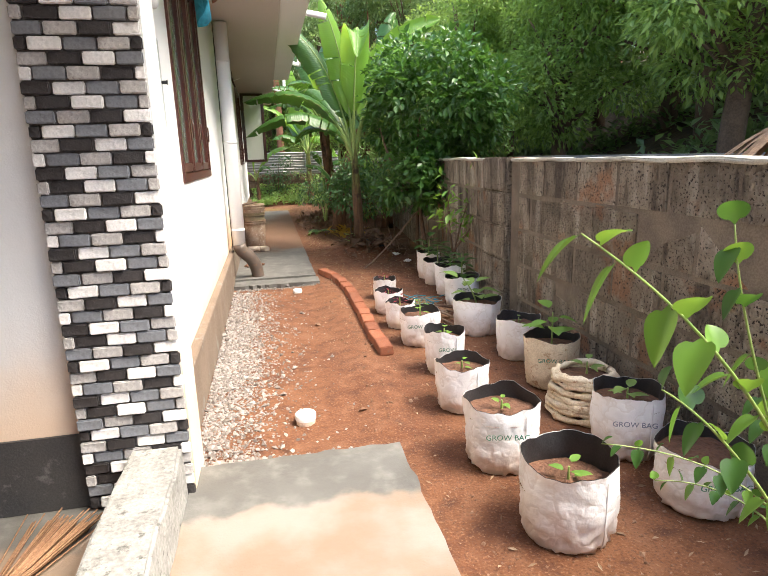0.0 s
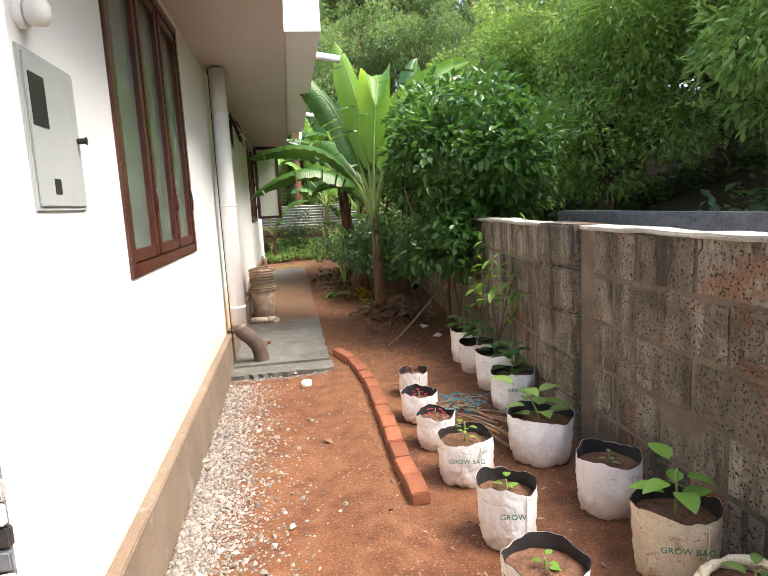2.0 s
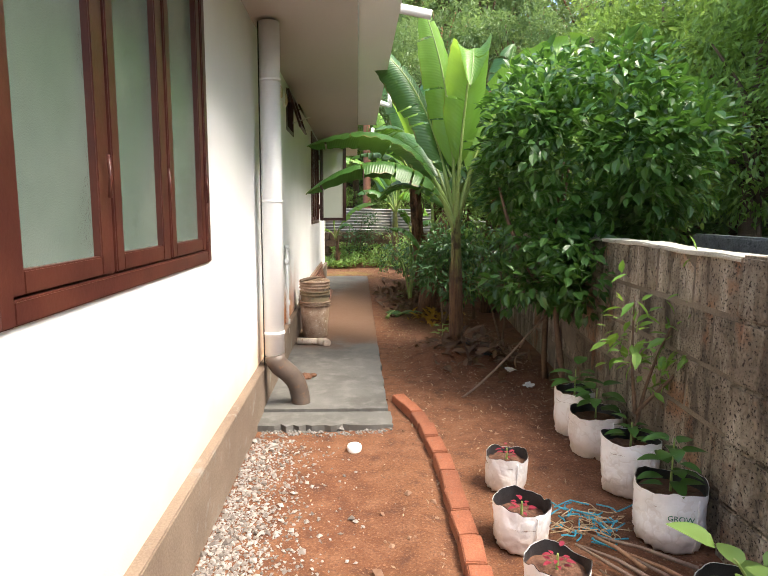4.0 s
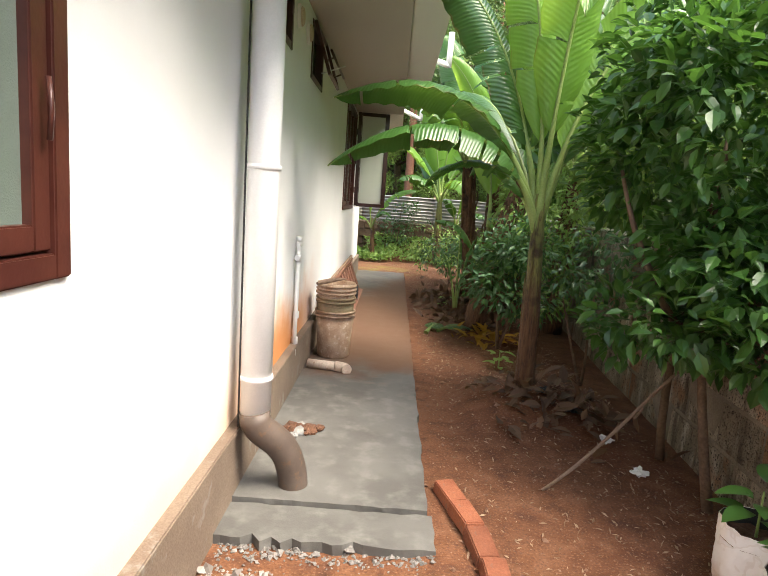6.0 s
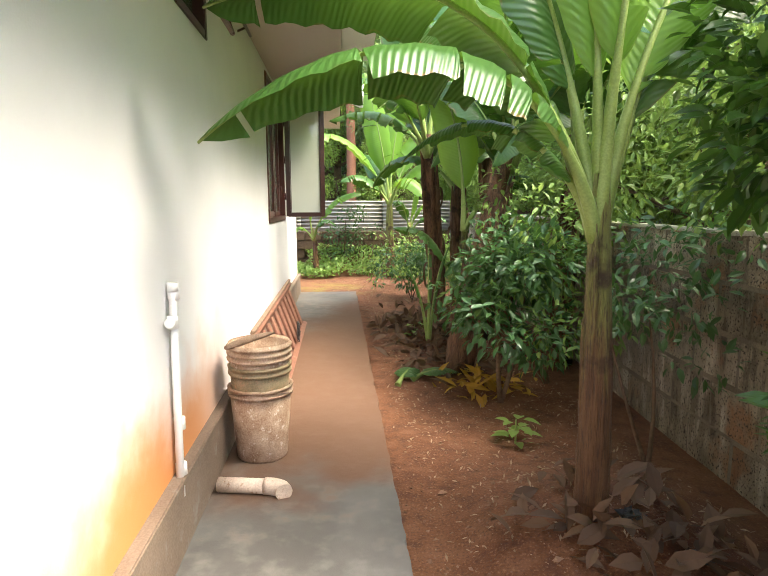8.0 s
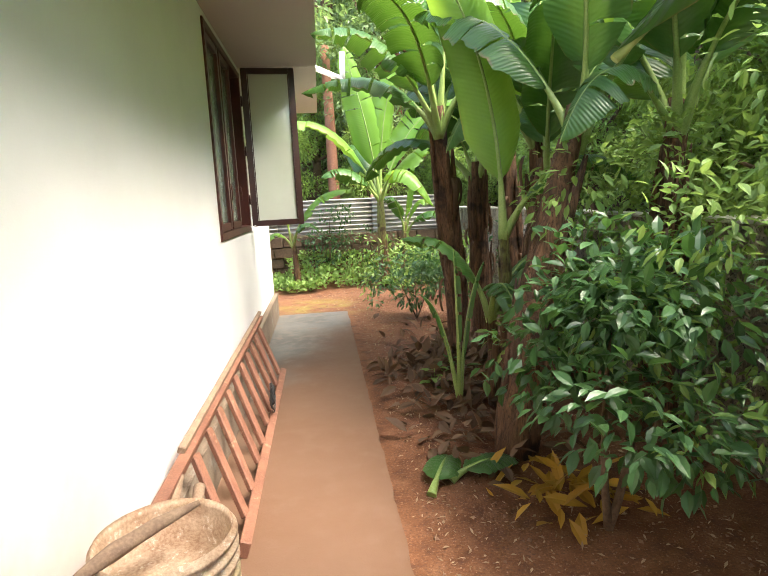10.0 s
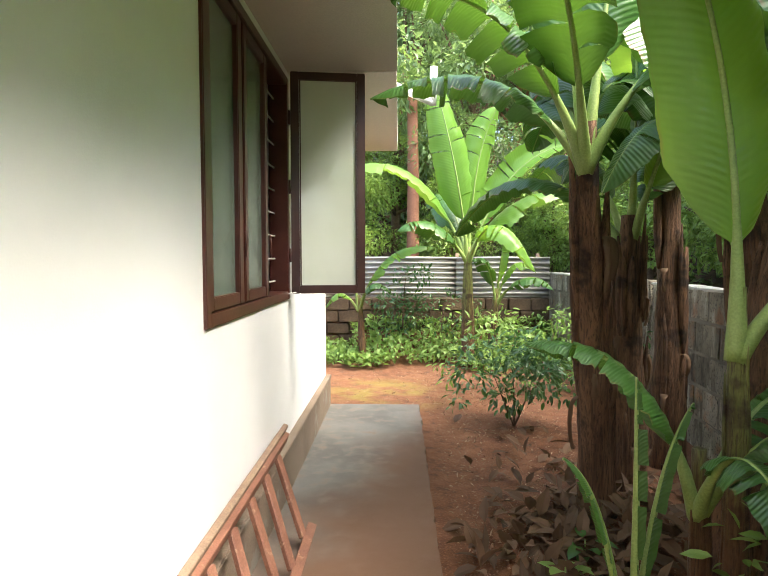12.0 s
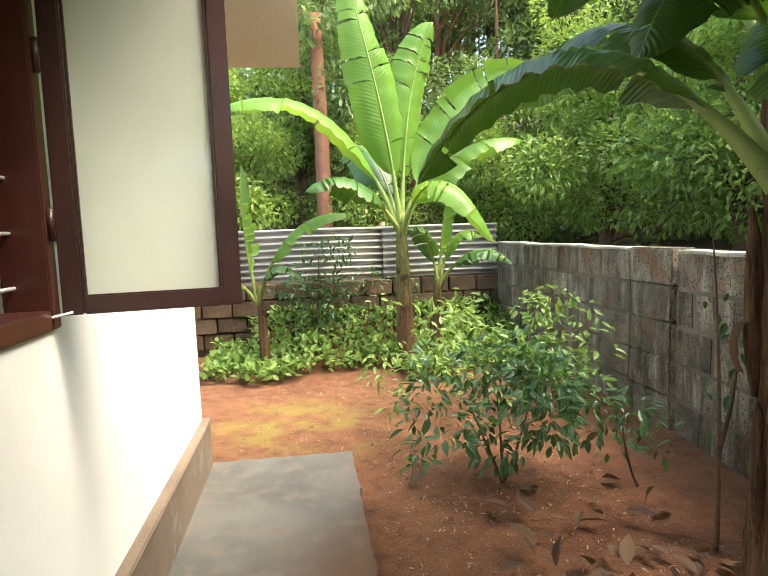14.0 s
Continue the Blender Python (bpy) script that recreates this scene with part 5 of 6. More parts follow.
REAR = [([(-0.4, 0, 0.9), (-1.0, -0.1, 1.4), (-1.85, -0.1, 1.05)], 0.52), ([(-0.1, -0.1, 0.9), (-0.35, -0.2, 1.7), (-0.5, -0.2, 2.3)], 0.55, (1, 0.2, 0)), ([(0.05, 0, 0.9), (0.15, 0, 1.5), (0.4, 0, 1.95)], 0.55, (1, 0.3, 0)),
        ([(0.3, 0, 0.8), (0.8, 0, 1.4), (1.5, 0, 1.45)], 0.5, (-0.5, 0.5, 0.6)), ([(0.15, -0.3, 0.45), (0.45, -0.6, 0.5), (0.8, -0.7, -0.35)], 0.5), ([(-0.3, -0.2, 0.3), (-0.7, -0.4, 0.5), (-1.0, -0.5, 0.2)], 0.42),
        ([(0.3, 0.2, 0.5), (0.9, 0.3, 0.9), (1.5, 0.4, 0.8)], 0.5), ([(-0.1, 0.4, 0.6), (-0.3, 0.9, 1.0), (-0.5, 1.2, 0.8)], 0.5)]
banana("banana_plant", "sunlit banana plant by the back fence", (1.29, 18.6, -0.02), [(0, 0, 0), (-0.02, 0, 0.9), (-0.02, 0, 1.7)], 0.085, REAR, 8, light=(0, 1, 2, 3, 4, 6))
banana("young_banana", "small banana plant by the back fence", (1.66, 18.85, -0.02), [(0, 0, 0), (0.03, 0, 0.5), (0.06, 0, 1.1)], 0.065,
       [([(0.1, 0, 0.3), (0.3, 0, 0.5), (0.5, 0, 0.3)], 0.3), ([(-0.1, -0.1, 0.3), (-0.2, -0.2, 0.55), (-0.4, -0.3, 0.4)], 0.3), ([(0.05, 0, 0.4), (0.1, 0, 0.7), (0.15, 0, 0.95)], 0.3), ([(0.2, -0.2, 0.2), (0.5, -0.4, 0.3), (0.7, -0.5, 0.0)], 0.3)], 9, light=(0, 2))
banana("young_banana", "small yellow-stemmed banana plant at the house corner", (-0.25, 18.9, -0.02), [(0, 0, 0), (0, 0, 0.5), (-0.05, 0, 1.0)], 0.05,
       [([(-0.1, 0, 0.4), (-0.15, 0, 0.8), (-0.1, 0, 1.25)], 0.3), ([(0.2, 0, 0.5), (0.6, 0, 0.8), (1.1, 0, 0.7)], 0.36), ([(0.1, -0.1, 0.2), (0.3, -0.2, 0.3), (0.5, -0.2, 0.0)], 0.26), ([(-0.2, 0, 0.1), (-0.35, 0, 0.1), (-0.5, 0, -0.2)], 0.22)], 10, light=(0, 1, 3))

for x, y, turn, L, w, seed in ((0.80, 11.5, 60, 0.36, 0.2, 301), (1.03, 11.5, 15, 0.36, 0.24, 302)):
    fl = thing("fallen_leaf", "piece of green banana leaf lying on the soil", "leaf", (x, y, ground_z(x, y) + 0.035), turn, group="fallen leaf pieces")
    banana_leaf(fl, [(-L * 0.6, 0, -0.02), (-L * 0.2, 0, 0.06), (L * 0.3, 0.02, 0.05), (L * 0.6, 0.04, -0.01)], w, BANANA, seed, tears=1, fold=0.15, gap=0.1)
for x0, y0, z0, x1, y1, z1, rr in ((-0.36, 10.40, 0.37, -0.37, 10.72, 0.50, 0.028), (-0.30, 10.45, 0.30, -0.31, 10.80, 0.41, 0.024)):
    lg = thing("cut_log", "short cut log lying on the end of the timber frame", "log", (x0, y0, z0), group="cut logs")
    part("log", tube(bez([(0, 0, 0), ((x1 - x0) * 0.5 + 0.01, (y1 - y0) * 0.5, (z1 - z0) * 0.5 + 0.01), (x1 - x0, y1 - y0, z1 - z0)], 7), rr, 9, wob=0.12, seed=int(rr * 1000)), OLDWOOD, lg)

# ---- the big round shrub and other bushes ----


def shrub(name, label, at, trunks, clumps, leaf, per, material, seed, cat="shrub", wide=0.42, r0=0.024, droop=0.45, shell=0.45):
    rng = random.Random(seed)
    p = thing(name, label, cat, at)
    for pts in trunks:
        part("trunk", tube(bez(pts, 10), [r0 * (1.2 - 0.09 * i) for i in range(10)], 8, wob=0.06, seed=seed), BARK, p)
    part("crown", leaves("crown", crown_spots(rng, clumps, per, shell), material, rng, leaf, wide, droop, near=True), None, p)
    return p


rng = random.Random(8)
cl = []
for i in range(46):
    d = Vector((rng.gauss(0, 1), rng.gauss(0, 1), rng.gauss(0, 1))).normalized()
    cl.append(((0.27 + d.x * 0.66, 0.15 + d.y * 0.78, 2.0 + d.z * 0.66), rng.uniform(0.24, 0.40)))
for i in range(20):
    cl.append(((rng.uniform(-0.48, 0.15), rng.uniform(-0.65, 0.2), rng.uniform(0.75, 1.4)), rng.uniform(0.18, 0.27)))
shrub("leafy_tree", "round dense shrub tree with small glossy green leaves", (1.95, 8.1, -0.03),
      [[(0.0, -0.3, 0), (-0.1, -0.25, 0.6), (-0.15, -0.1, 1.2), (0, 0, 1.9)], [(0.02, 0.28, 0), (-0.05, 0.3, 0.7), (0.1, 0.3, 1.3), (0.2, 0.4, 2.0)], [(-0.12, -0.15, 0.8), (-0.4, 0, 1.2), (-0.5, 0.1, 1.7)]],
      cl, 0.102, 1750, SHRUBLEAF, 8, wide=0.55, droop=0.3)
cl = [((rng.uniform(-0.3, 0.35), rng.uniform(-0.35, 0.35), rng.uniform(0.4, 1.15)), rng.uniform(0.2, 0.32)) for _ in range(16)]
shrub("bush", "dark green leafy bush under the banana", (1.42, 10.9, -0.03), [[(0, 0, 0), (-0.05, 0, 0.4), (0, 0, 0.9)], [(0, 0, 0), (0.15, 0, 0.4), (0.2, 0.1, 1.0)]], cl, 0.085, 1900, DARKSHRUB, 11, r0=0.018, wide=0.5)
cl = [((rng.uniform(-0.45, 0.6), rng.uniform(-0.8, 0.8), rng.uniform(0.5, 1.75)), rng.uniform(0.2, 0.34)) for _ in range(26)]
shrub("bush", "yellow-green bush hanging over the boundary wall", (2.75, 9.7, 0.1), [[(0, 0, 0), (-0.1, 0, 0.8), (-0.3, 0.1, 1.7)], [(0, 0.1, 0), (0.1, 0.4, 0.9), (-0.2, 0.6, 1.8)]],
      [((rng.uniform(-0.95, 0.6), rng.uniform(-1.3, 1.5), rng.uniform(1.15, 2.5)), rng.uniform(0.22, 0.36)) for _ in range(40)], 0.08, 1300, HERB, 19, r0=0.022)
shrub("bush", "dark twiggy bush in the shade of the boundary wall", (1.92, 9.75, -0.03), [[(0, 0, 0), (0.05, 0, 0.4), (-0.05, 0, 0.9)], [(0, 0, 0), (-0.1, 0.1, 0.35), (-0.2, 0.15, 0.8)]],
      [((rng.uniform(-0.2, 0.2), rng.uniform(-0.3, 0.5), rng.uniform(0.55, 1.35)), rng.uniform(0.15, 0.25)) for _ in range(14)], 0.08, 1000, DARKSHRUB, 20, r0=0.012)
shrub("bush", "yellow-green small-leaved bush against the boundary wall", (1.92, 11.3, -0.03), [[(0, 0, 0), (-0.05, 0, 0.4), (0, 0, 1.3)]], cl, 0.075, 1500, HERB, 12, r0=0.018)
cl = [((rng.gauss(0, 0.24), rng.gauss(0, 0.26), rng.uniform(0.28, 0.72)), rng.uniform(0.12, 0.22)) for _ in range(22)]
shrub("bush", "low bush with small bluish-green leaves", (1.36, 15.7, -0.03), [[(0, 0, 0), (-0.1, 0, 0.25), (-0.2, 0, 0.5)], [(0, 0, 0), (0.1, 0, 0.2), (0.2, 0.05, 0.5)], [(0, 0, 0), (0.02, 0.08, 0.25), (0, 0.1, 0.55)]], cl, 0.08, 1700, DARKSHRUB, 13, r0=0.009)
cl = [((rng.gauss(0, 0.5), rng.gauss(0, 0.4), rng.uniform(0.2, 0.95)), rng.uniform(0.1, 0.2)) for _ in range(52)]
shrub("bush", "straggling sunlit bush with light green leaves", (1.80, 16.9, -0.03), [[(0, 0, 0), (-0.1, 0, 0.3), (-0.2, 0, 0.7)], [(0, 0, 0), (0.1, 0, 0.2), (0.25, 0.05, 0.7)]], cl, 0.085, 900, HERB, 14, r0=0.009)
cl = [((rng.gauss(0, 0.2), rng.gauss(0, 0.2), rng.uniform(0.2, 0.6)), rng.uniform(0.1, 0.16)) for _ in range(9)]
shrub("bush", "small dark bush beside the boundary wall", (2.1, 15.5, -0.03), [[(0, 0, 0), (-0.1, 0, 0.2), (-0.1, 0, 0.5)]], cl, 0.08, 1100, DARKSHRUB, 15, r0=0.008)
cl = [((rng.gauss(0, 0.25), rng.gauss(0, 0.15), rng.uniform(0.3, 1.2)), rng.uniform(0.14, 0.24)) for _ in range(14)]
shrub("bush", "dark green bush in front of the tin fence", (0.35, 19.45, 0.12), [[(0, 0, 0), (0, 0, 0.6), (0.05, 0, 1.1)]], cl, 0.09, 1000, DARKSHRUB, 16, r0=0.012)
cl = [((rng.gauss(0, 0.3), rng.gauss(0, 0.12), rng.uniform(0.3, 0.75)), rng.uniform(0.12, 0.2)) for _ in range(12)]
shrub("bush", "grey-green bush in front of the laterite wall", (0.95, 19.45, 0.12), [[(0, 0, 0), (0, 0, 0.3), (0.05, 0, 0.6)]], cl, 0.08, 1000, DARKSHRUB, 17, r0=0.01)
branchy("sapling", "thin dark sapling with few leaves", (2.04, 14.78, -0.03), [[(0, 0, 0), (0.02, 0, 0.8), (-0.02, 0.05, 1.5)], [(0, 0, 0.5), (0.1, 0.0, 0.8), (0.15, 0.1, 1.0)]], 0.07, 14, DARKSHRUB, 18, r0=0.012)
for i, (x, y) in enumerate(((1.22, 13.25), (1.05, 13.0), (1.3, 10.15))):
    stem_plant("herb", "low green weed in the red soil", (x, y, -0.03), 0.16, 0.12, 14, HERB if i else SHRUBLEAF, 60 + i, spread=0.8, first=0.1, cat="plant")

# low herbs over the back bed
spots, rng = [], random.Random(31)
for _ in range(6200):
    x, y = rng.uniform(-0.9, 3.0), rng.uniform(17.9, 19.9)
    if noise.noise(Vector((x * 1.6, y * 1.6, 2))) + (y - 18.35) * 1.6 - 0.15 + (0.5 if x > 1.2 else 0) < 0:
        continue
    spots.append((Vector((x, y, ground_z(x, y) + 0.03 + rng.uniform(0, 0.16) + 0.12 * max(0, noise.noise(Vector((x * 2, y * 2, 7)))))), Vector((rng.gauss(0, 0.6), rng.gauss(0, 0.6), 0.6)).normalized()))
herbs = new("ground_herbs", leaves("ground_herbs", spots, HERB, rng, 0.10, 0.55, 0.1, near=True))
tagged(herbs, "low green ground herbs covering the back bed", "ground cover", kind="stuff")

# ---- trees on the bank ----


def tree_kind(label, seed, height, clumps, leaf, per, material, bark, wide=0.42):
    rng = random.Random(seed)
    p = thing("tree", label, "tree", group="trees on the bank")
    part("trunk", tube(bez([(0, 0, -0.4), (rng.uniform(-0.3, 0.3), 0, height * 0.4), (rng.uniform(-0.3, 0.3), 0.2, height * 0.85)], 9), [0.14 - 0.012 * i for i in range(9)], 8, wob=0.08, seed=seed), bark, p)
    cl = []
    for i in range(clumps):
        a, f = rng.uniform(0, 6.28), rng.random()
        rr = height * 0.30 * math.sqrt(rng.random()) * (1.15 - 0.6 * f)
        c = Vector((rr * math.cos(a), rr * math.sin(a), height * (0.28 + 0.68 * f)))
        cl.append((c, rng.uniform(0.35, 0.7)))
        if i % 2 == 0:
            part("limb", tube(bez([(0, 0, c.z * 0.6), (c.x * 0.5, c.y * 0.5, c.z * 0.85), tuple(c)], 5), [0.05, 0.04, 0.03, 0.02, 0.01], 5), bark, p)
    part("crown", leaves("crown", crown_spots(rng, cl, per, 0.5), material, rng, leaf, wide, 0.35), None, p)
    return p


KINDS = [tree_kind("broad tree with feathery light green foliage", 1, 5.2, 34, 0.118, 1500, FOREST, BARK), tree_kind("dull green forest tree with dense leaves", 2, 6.5, 38, 0.135, 1200, FOREST2, BARK),
         tree_kind("tall forest tree with dark leaves", 3, 7.5, 40, 0.165, 900, FOREST2, BARKRED), tree_kind("leafy understory tree with bright leaves", 4, 3.6, 26, 0.108, 1800, FOREST, BARK)]
rng = random.Random(77)
SPOTS = [(4.6, 9.5, 3, 1.0), (3.9, 12.0, 0, 0.8), (4.4, 14.4, 3, 0.9), (5.6, 11.3, 0, 1.0), (6.2, 8.4, 0, 0.95), (5.0, 6.6, 3, 1.0), (7.2, 6.0, 0, 1.1), (8.5, 9.0, 2, 1.0), (7.4, 13.0, 1, 1.0), (5.8, 16.2, 3, 1.1), (5.4, 4.2, 3, 1.0),
         (9.5, 12.0, 2, 1.1), (8.8, 16.0, 1, 1.1), (6.5, 19.0, 0, 1.1), (9.8, 20.0, 2, 1.1), (4.2, 22.5, 3, 0.9), (2.0, 23.5, 1, 0.9), (0.2, 24.6, 0, 0.9), (-1.8, 23.2, 3, 1.0), (5.8, 24.0, 1, 1.0), (3.4, 26.0, 2, 1.0), (0.8, 27.5, 1, 1.1),
         (-2.2, 27.0, 2, 1.0), (7.5, 27.0, 2, 1.1), (4.5, 30.5, 1, 1.3), (0.5, 32.0, 2, 1.3), (-4.5, 30.0, 1, 1.3), (10.0, 25.5, 1, 1.2), (12.5, 16.0, 2, 1.3), (12.0, 8.5, 1, 1.3), (11.0, 3.5, 2, 1.2), (8.0, 2.0, 1, 1.0), (13.5, 22.0, 2, 1.4),
         (-6.0, 24.5, 0, 1.0), (9.0, 32.0, 2, 1.4), (14.0, 28.0, 1, 1.4), (15.5, 12.5, 2, 1.5), (4.9, 18.0, 3, 0.9), (4.6, 20.3, 0, 0.8), (5.2, 13.0, 0, 0.9), (6.9, 10.2, 3, 1.2), (7.0, 21.5, 1, 1.0), (-0.8, 22.2, 3, 0.8), (1.4, 22.3, 3, 0.8), (3.3, 22.0, 3, 0.7), (1.5, 30.0, 1, 1.6), (3.2, 34.0, 2, 1.8), (-1.0, 34.5, 2, 1.8), (6.5, 35.0, 2, 1.8), (5.6, 28.0, 1, 1.5), (-3.5, 33.0, 1, 1.7), (10.5, 29.5, 2, 1.7), (2.4, 40.0, 2, 2.2), (8.5, 40.0, 2, 2.2)]
for x, y, k, s in SPOTS:
    if s:
        copy_thing(KINDS[k], pose(x, y, ground_z(x, y), 0, 0, rng.uniform(0, 360)) @ Matrix.Scale(s * rng.uniform(0.92, 1.08), 4))
for i, k in enumerate(KINDS):
    k.matrix_basis = pose(16 + 3 * i, 34 - 5 * i, ground_z(16 + 3 * i, 34 - 5 * i))
# reddish bare trunks behind the fence
for x, y, r, h in ((0.55, 22.0, 0.14, 4.4), (2.6, 25, 0.08, 6), (4.2, 24, 0.06, 6)):
    t = thing("tree", "tall straight red-brown tree trunk behind the fence", "tree", (x, y, ground_z(x, y)), group="trees on the bank")
    part("trunk", tube(bez([(0, 0, -0.3), (0.05, 0, h * 0.5), (0.0, 0, h)], 8), [r - 0.006 * i for i in range(8)], 10, wob=0.06), BARKRED, t)
    part("crown", leaves("crown", crown_spots(rng, [((rng.gauss(0, 0.5), rng.gauss(0, 0.5), h + rng.gauss(0, 0.4)), 0.5) for _ in range(8)], 700, 0.5), FOREST2, rng, 0.17), None, t)
# undergrowth on the bank
spots = []
for _ in range(52000):
    x, y = rng.uniform(2.3, 13), rng.uniform(3.5, 29)
    if rng.random() < 0.35:
        x, y = rng.uniform(-4, 6), rng.uniform(21.3, 30)
    s = bank_distance(x, y)
    if s < 0.5 or (y < 10 and s < 2.6 and rng.random() < 0.9) or noise.noise(Vector((x * 0.6, y * 0.6, 1))) < -0.12:
        continue
    spots.append((Vector((x, y, ground_z(x, y) + rng.uniform(0, 0.55) * rng.random())), Vector((rng.gauss(0, 0.7), rng.gauss(0, 0.7), 0.5)).normalized()))
tagged(new("undergrowth", leaves("undergrowth", spots, FOREST2, rng, 0.19, 0.5, 0.2)), "tangled green undergrowth on the bank", "undergrowth", kind="stuff")

# ---- small things along the path ----
bk = thing("bucket_stack", "stack of mud-caked plastic paint buckets", "buckets", (-0.215, 10.03, 0.02))


def bucket(prof, material, label, seed):
    part("bucket", lathe([(r * 1.07, z * 1.19) for r, z in prof], 36, wob=0.02, seed=seed), material, bk, label, smooth=False)


def rims(r, z, n, step=0.028):
    """Thin raised rings round a bucket's mouth."""
    out = []
    for k in range(n):
        q = z + k * step
        out += [(r, q), (r + 0.010, q + 0.002), (r + 0.011, q + 0.012), (r + 0.001, q + 0.015)]
    return out


bucket([(0.001, 0.0), (0.125, 0.0), (0.132, 0.01), (0.157, 0.31)] + rims(0.157, 0.31, 2) + [(0.148, 0.34)], BUCKET, "mud-caked white bucket", 0)
bucket([(0.146, 0.33), (0.154, 0.41)] + rims(0.154, 0.41, 2) + [(0.146, 0.44)], BUCKETG, "greenish muddy bucket", 3)
bucket([(0.148, 0.44), (0.156, 0.475)] + rims(0.156, 0.475, 3) + [(0.158, 0.556), (0.150, 0.54), (0.140, 0.46), (0.001, 0.45)], BUCKET, "muddy bucket on top", 6)
part("wire_handle", tube([(0.178 * math.cos(a), 0.178 * math.sin(a), 0.36 - 0.05 * math.sin(a)) for a in (math.pi * 1.0 + math.pi * k / 12 for k in range(13))], 0.004, 6), OLDWOOD, bk, "rusty wire handle")

scrap = thing("wood_scrap", "short muddy wood scrap lying across the bucket", "wood scrap", (-0.265, 10.0, 0.685))
part("scrap", tube(bez([(-0.10, -0.14, 0.0), (-0.02, 0.0, 0.015), (0.12, 0.12, 0.02)], 7), [0.012, 0.018, 0.02, 0.019, 0.018, 0.015, 0.008], 7, wob=0.15), OLDWOOD, scrap)

lad = thing("timber_frame", "long reddish slatted timber frame leaning on the plinth", "timber frame", (0, 0, 0))
top0, top1, bot0, bot1 = Vector((-0.375, 10.45, 0.50)), Vector((-0.365, 13.68, 0.50)), Vector((-0.185, 10.9, 0.06)), Vector((-0.185, 13.47, 0.06))


def beam(a, b, w, h, bm=None):
    bm = bm or bmesh.new()
    a, b = Vector(a), Vector(b)
    d = (b - a).normalized()
    s = d.cross(Vector((0.35, 0, 1))).normalized()
    u = s.cross(d)
    vs = [bm.verts.new(p + s * i * w / 2 + u * j * h / 2) for p in (a, b) for i, j in ((-1, -1), (1, -1), (1, 1), (-1, 1))]
    for f in ((0, 1, 2, 3), (7, 6, 5, 4), (0, 4, 5, 1), (1, 5, 6, 2), (2, 6, 7, 3), (3, 7, 4, 0)):
        bm.faces.new([vs[i] for i in f])
    bmesh.ops.recalc_face_normals(bm, faces=bm.faces)
    bmesh.ops.bevel(bm, geom=bm.edges[:], offset=0.004, segments=1, affect="EDGES")
    return bm


part("rail", beam(top0, top1, 0.045, 0.06), LADDER, lad)
part("rail", beam(bot0, bot1, 0.05, 0.075), LADDER, lad)
part("rail", beam(top0 + Vector((-0.002, 0.4, 0.045)), top1 + Vector((-0.004, 0.05, 0.045)), 0.03, 0.03), OLDWOOD, lad, "thin grey pole")
for k in range(10):
    y = 10.95 + k * 0.275
    part("slat", beam((-0.36, y + 0.02, 0.475), (-0.20, y - 0.13 + 0.03 * (k % 2), 0.085), 0.045, 0.028), LADDER, lad)
rp = thing("wire_coil", "tangled dark wire hung on the timber frame", "wire", (-0.19, 12.35, 0.2))
rng = random.Random(4)
for k in range(6):
    part("loop", tube([(0.02 + 0.012 * math.cos(a * 3 + k), 0.05 * math.cos(a) + 0.01 * k, -0.02 - 0.10 * math.sin(a) * (1 - 0.08 * k) + 0.04) for a in (2 * math.pi * j / 16 for j in range(17))], 0.004, 5), BLACK, rp)

mud = thing("mud_heap", "heap of red mud and cement lumps by the plinth", "mud heap", (-0.25, 8.32, 0.0))
rng = random.Random(12)
for k in range(16):
    q = bmesh.new()
    bmesh.ops.create_icosphere(q, subdivisions=2, radius=1.0)
    r_ = rng.uniform(0.022, 0.05)
    for v in q.verts:
        v.co = v.co * r_ * (1 + 0.45 * noise.noise(v.co * 1.8 + Vector((k, 0, 0))))
        v.co.z *= 0.6
    part("lump", q, POTSOIL if k % 4 else PARAPET, mud, at=pose(rng.gauss(0.05, 0.055), rng.gauss(0, 0.06), 0.028 + rng.uniform(0, 0.012)))

for x, y, r_ in ((0.146, 3.88, 0.055), (0.259, 6.90, 0.045)):
    s = thing("pipe_stub", "capped muddy white pipe stub in the soil", "pipe stub", (x, y, -0.03), group="pipe stubs")
    part("pipe", tube([(0, 0, -0.05), (0, 0, 0.02)], r_ * 0.92, 20, wob=0.03), PVCOLD, s)
    part("cap", lathe([(r_, 0.0), (r_ * 1.03, 0.026), (r_ * 0.9, 0.036), (r_ * 0.6, 0.030), (0.001, 0.028)], 20, wob=0.05), PVC, s, "white cap", smooth=True)

st = thing("stick", "long bare stick leaning into the shrub", "stick", (1.13, 7.88, -0.02))
part("stick", tube(bez([(0, 0, 0), (0.35, 0.12, 0.2), (0.6, 0.2, 0.55), (0.95, 0.33, 0.78)], 12), [0.0085 + 0.0006 * (i % 3) for i in range(12)], 7, wob=0.1), OLDWOOD, st)
part("twig", tube([(0.5, 0.17, 0.37), (0.53, 0.15, 0.43), (0.52, 0.14, 0.46)], [0.009, 0.007, 0.003], 6), OLDWOOD, st)

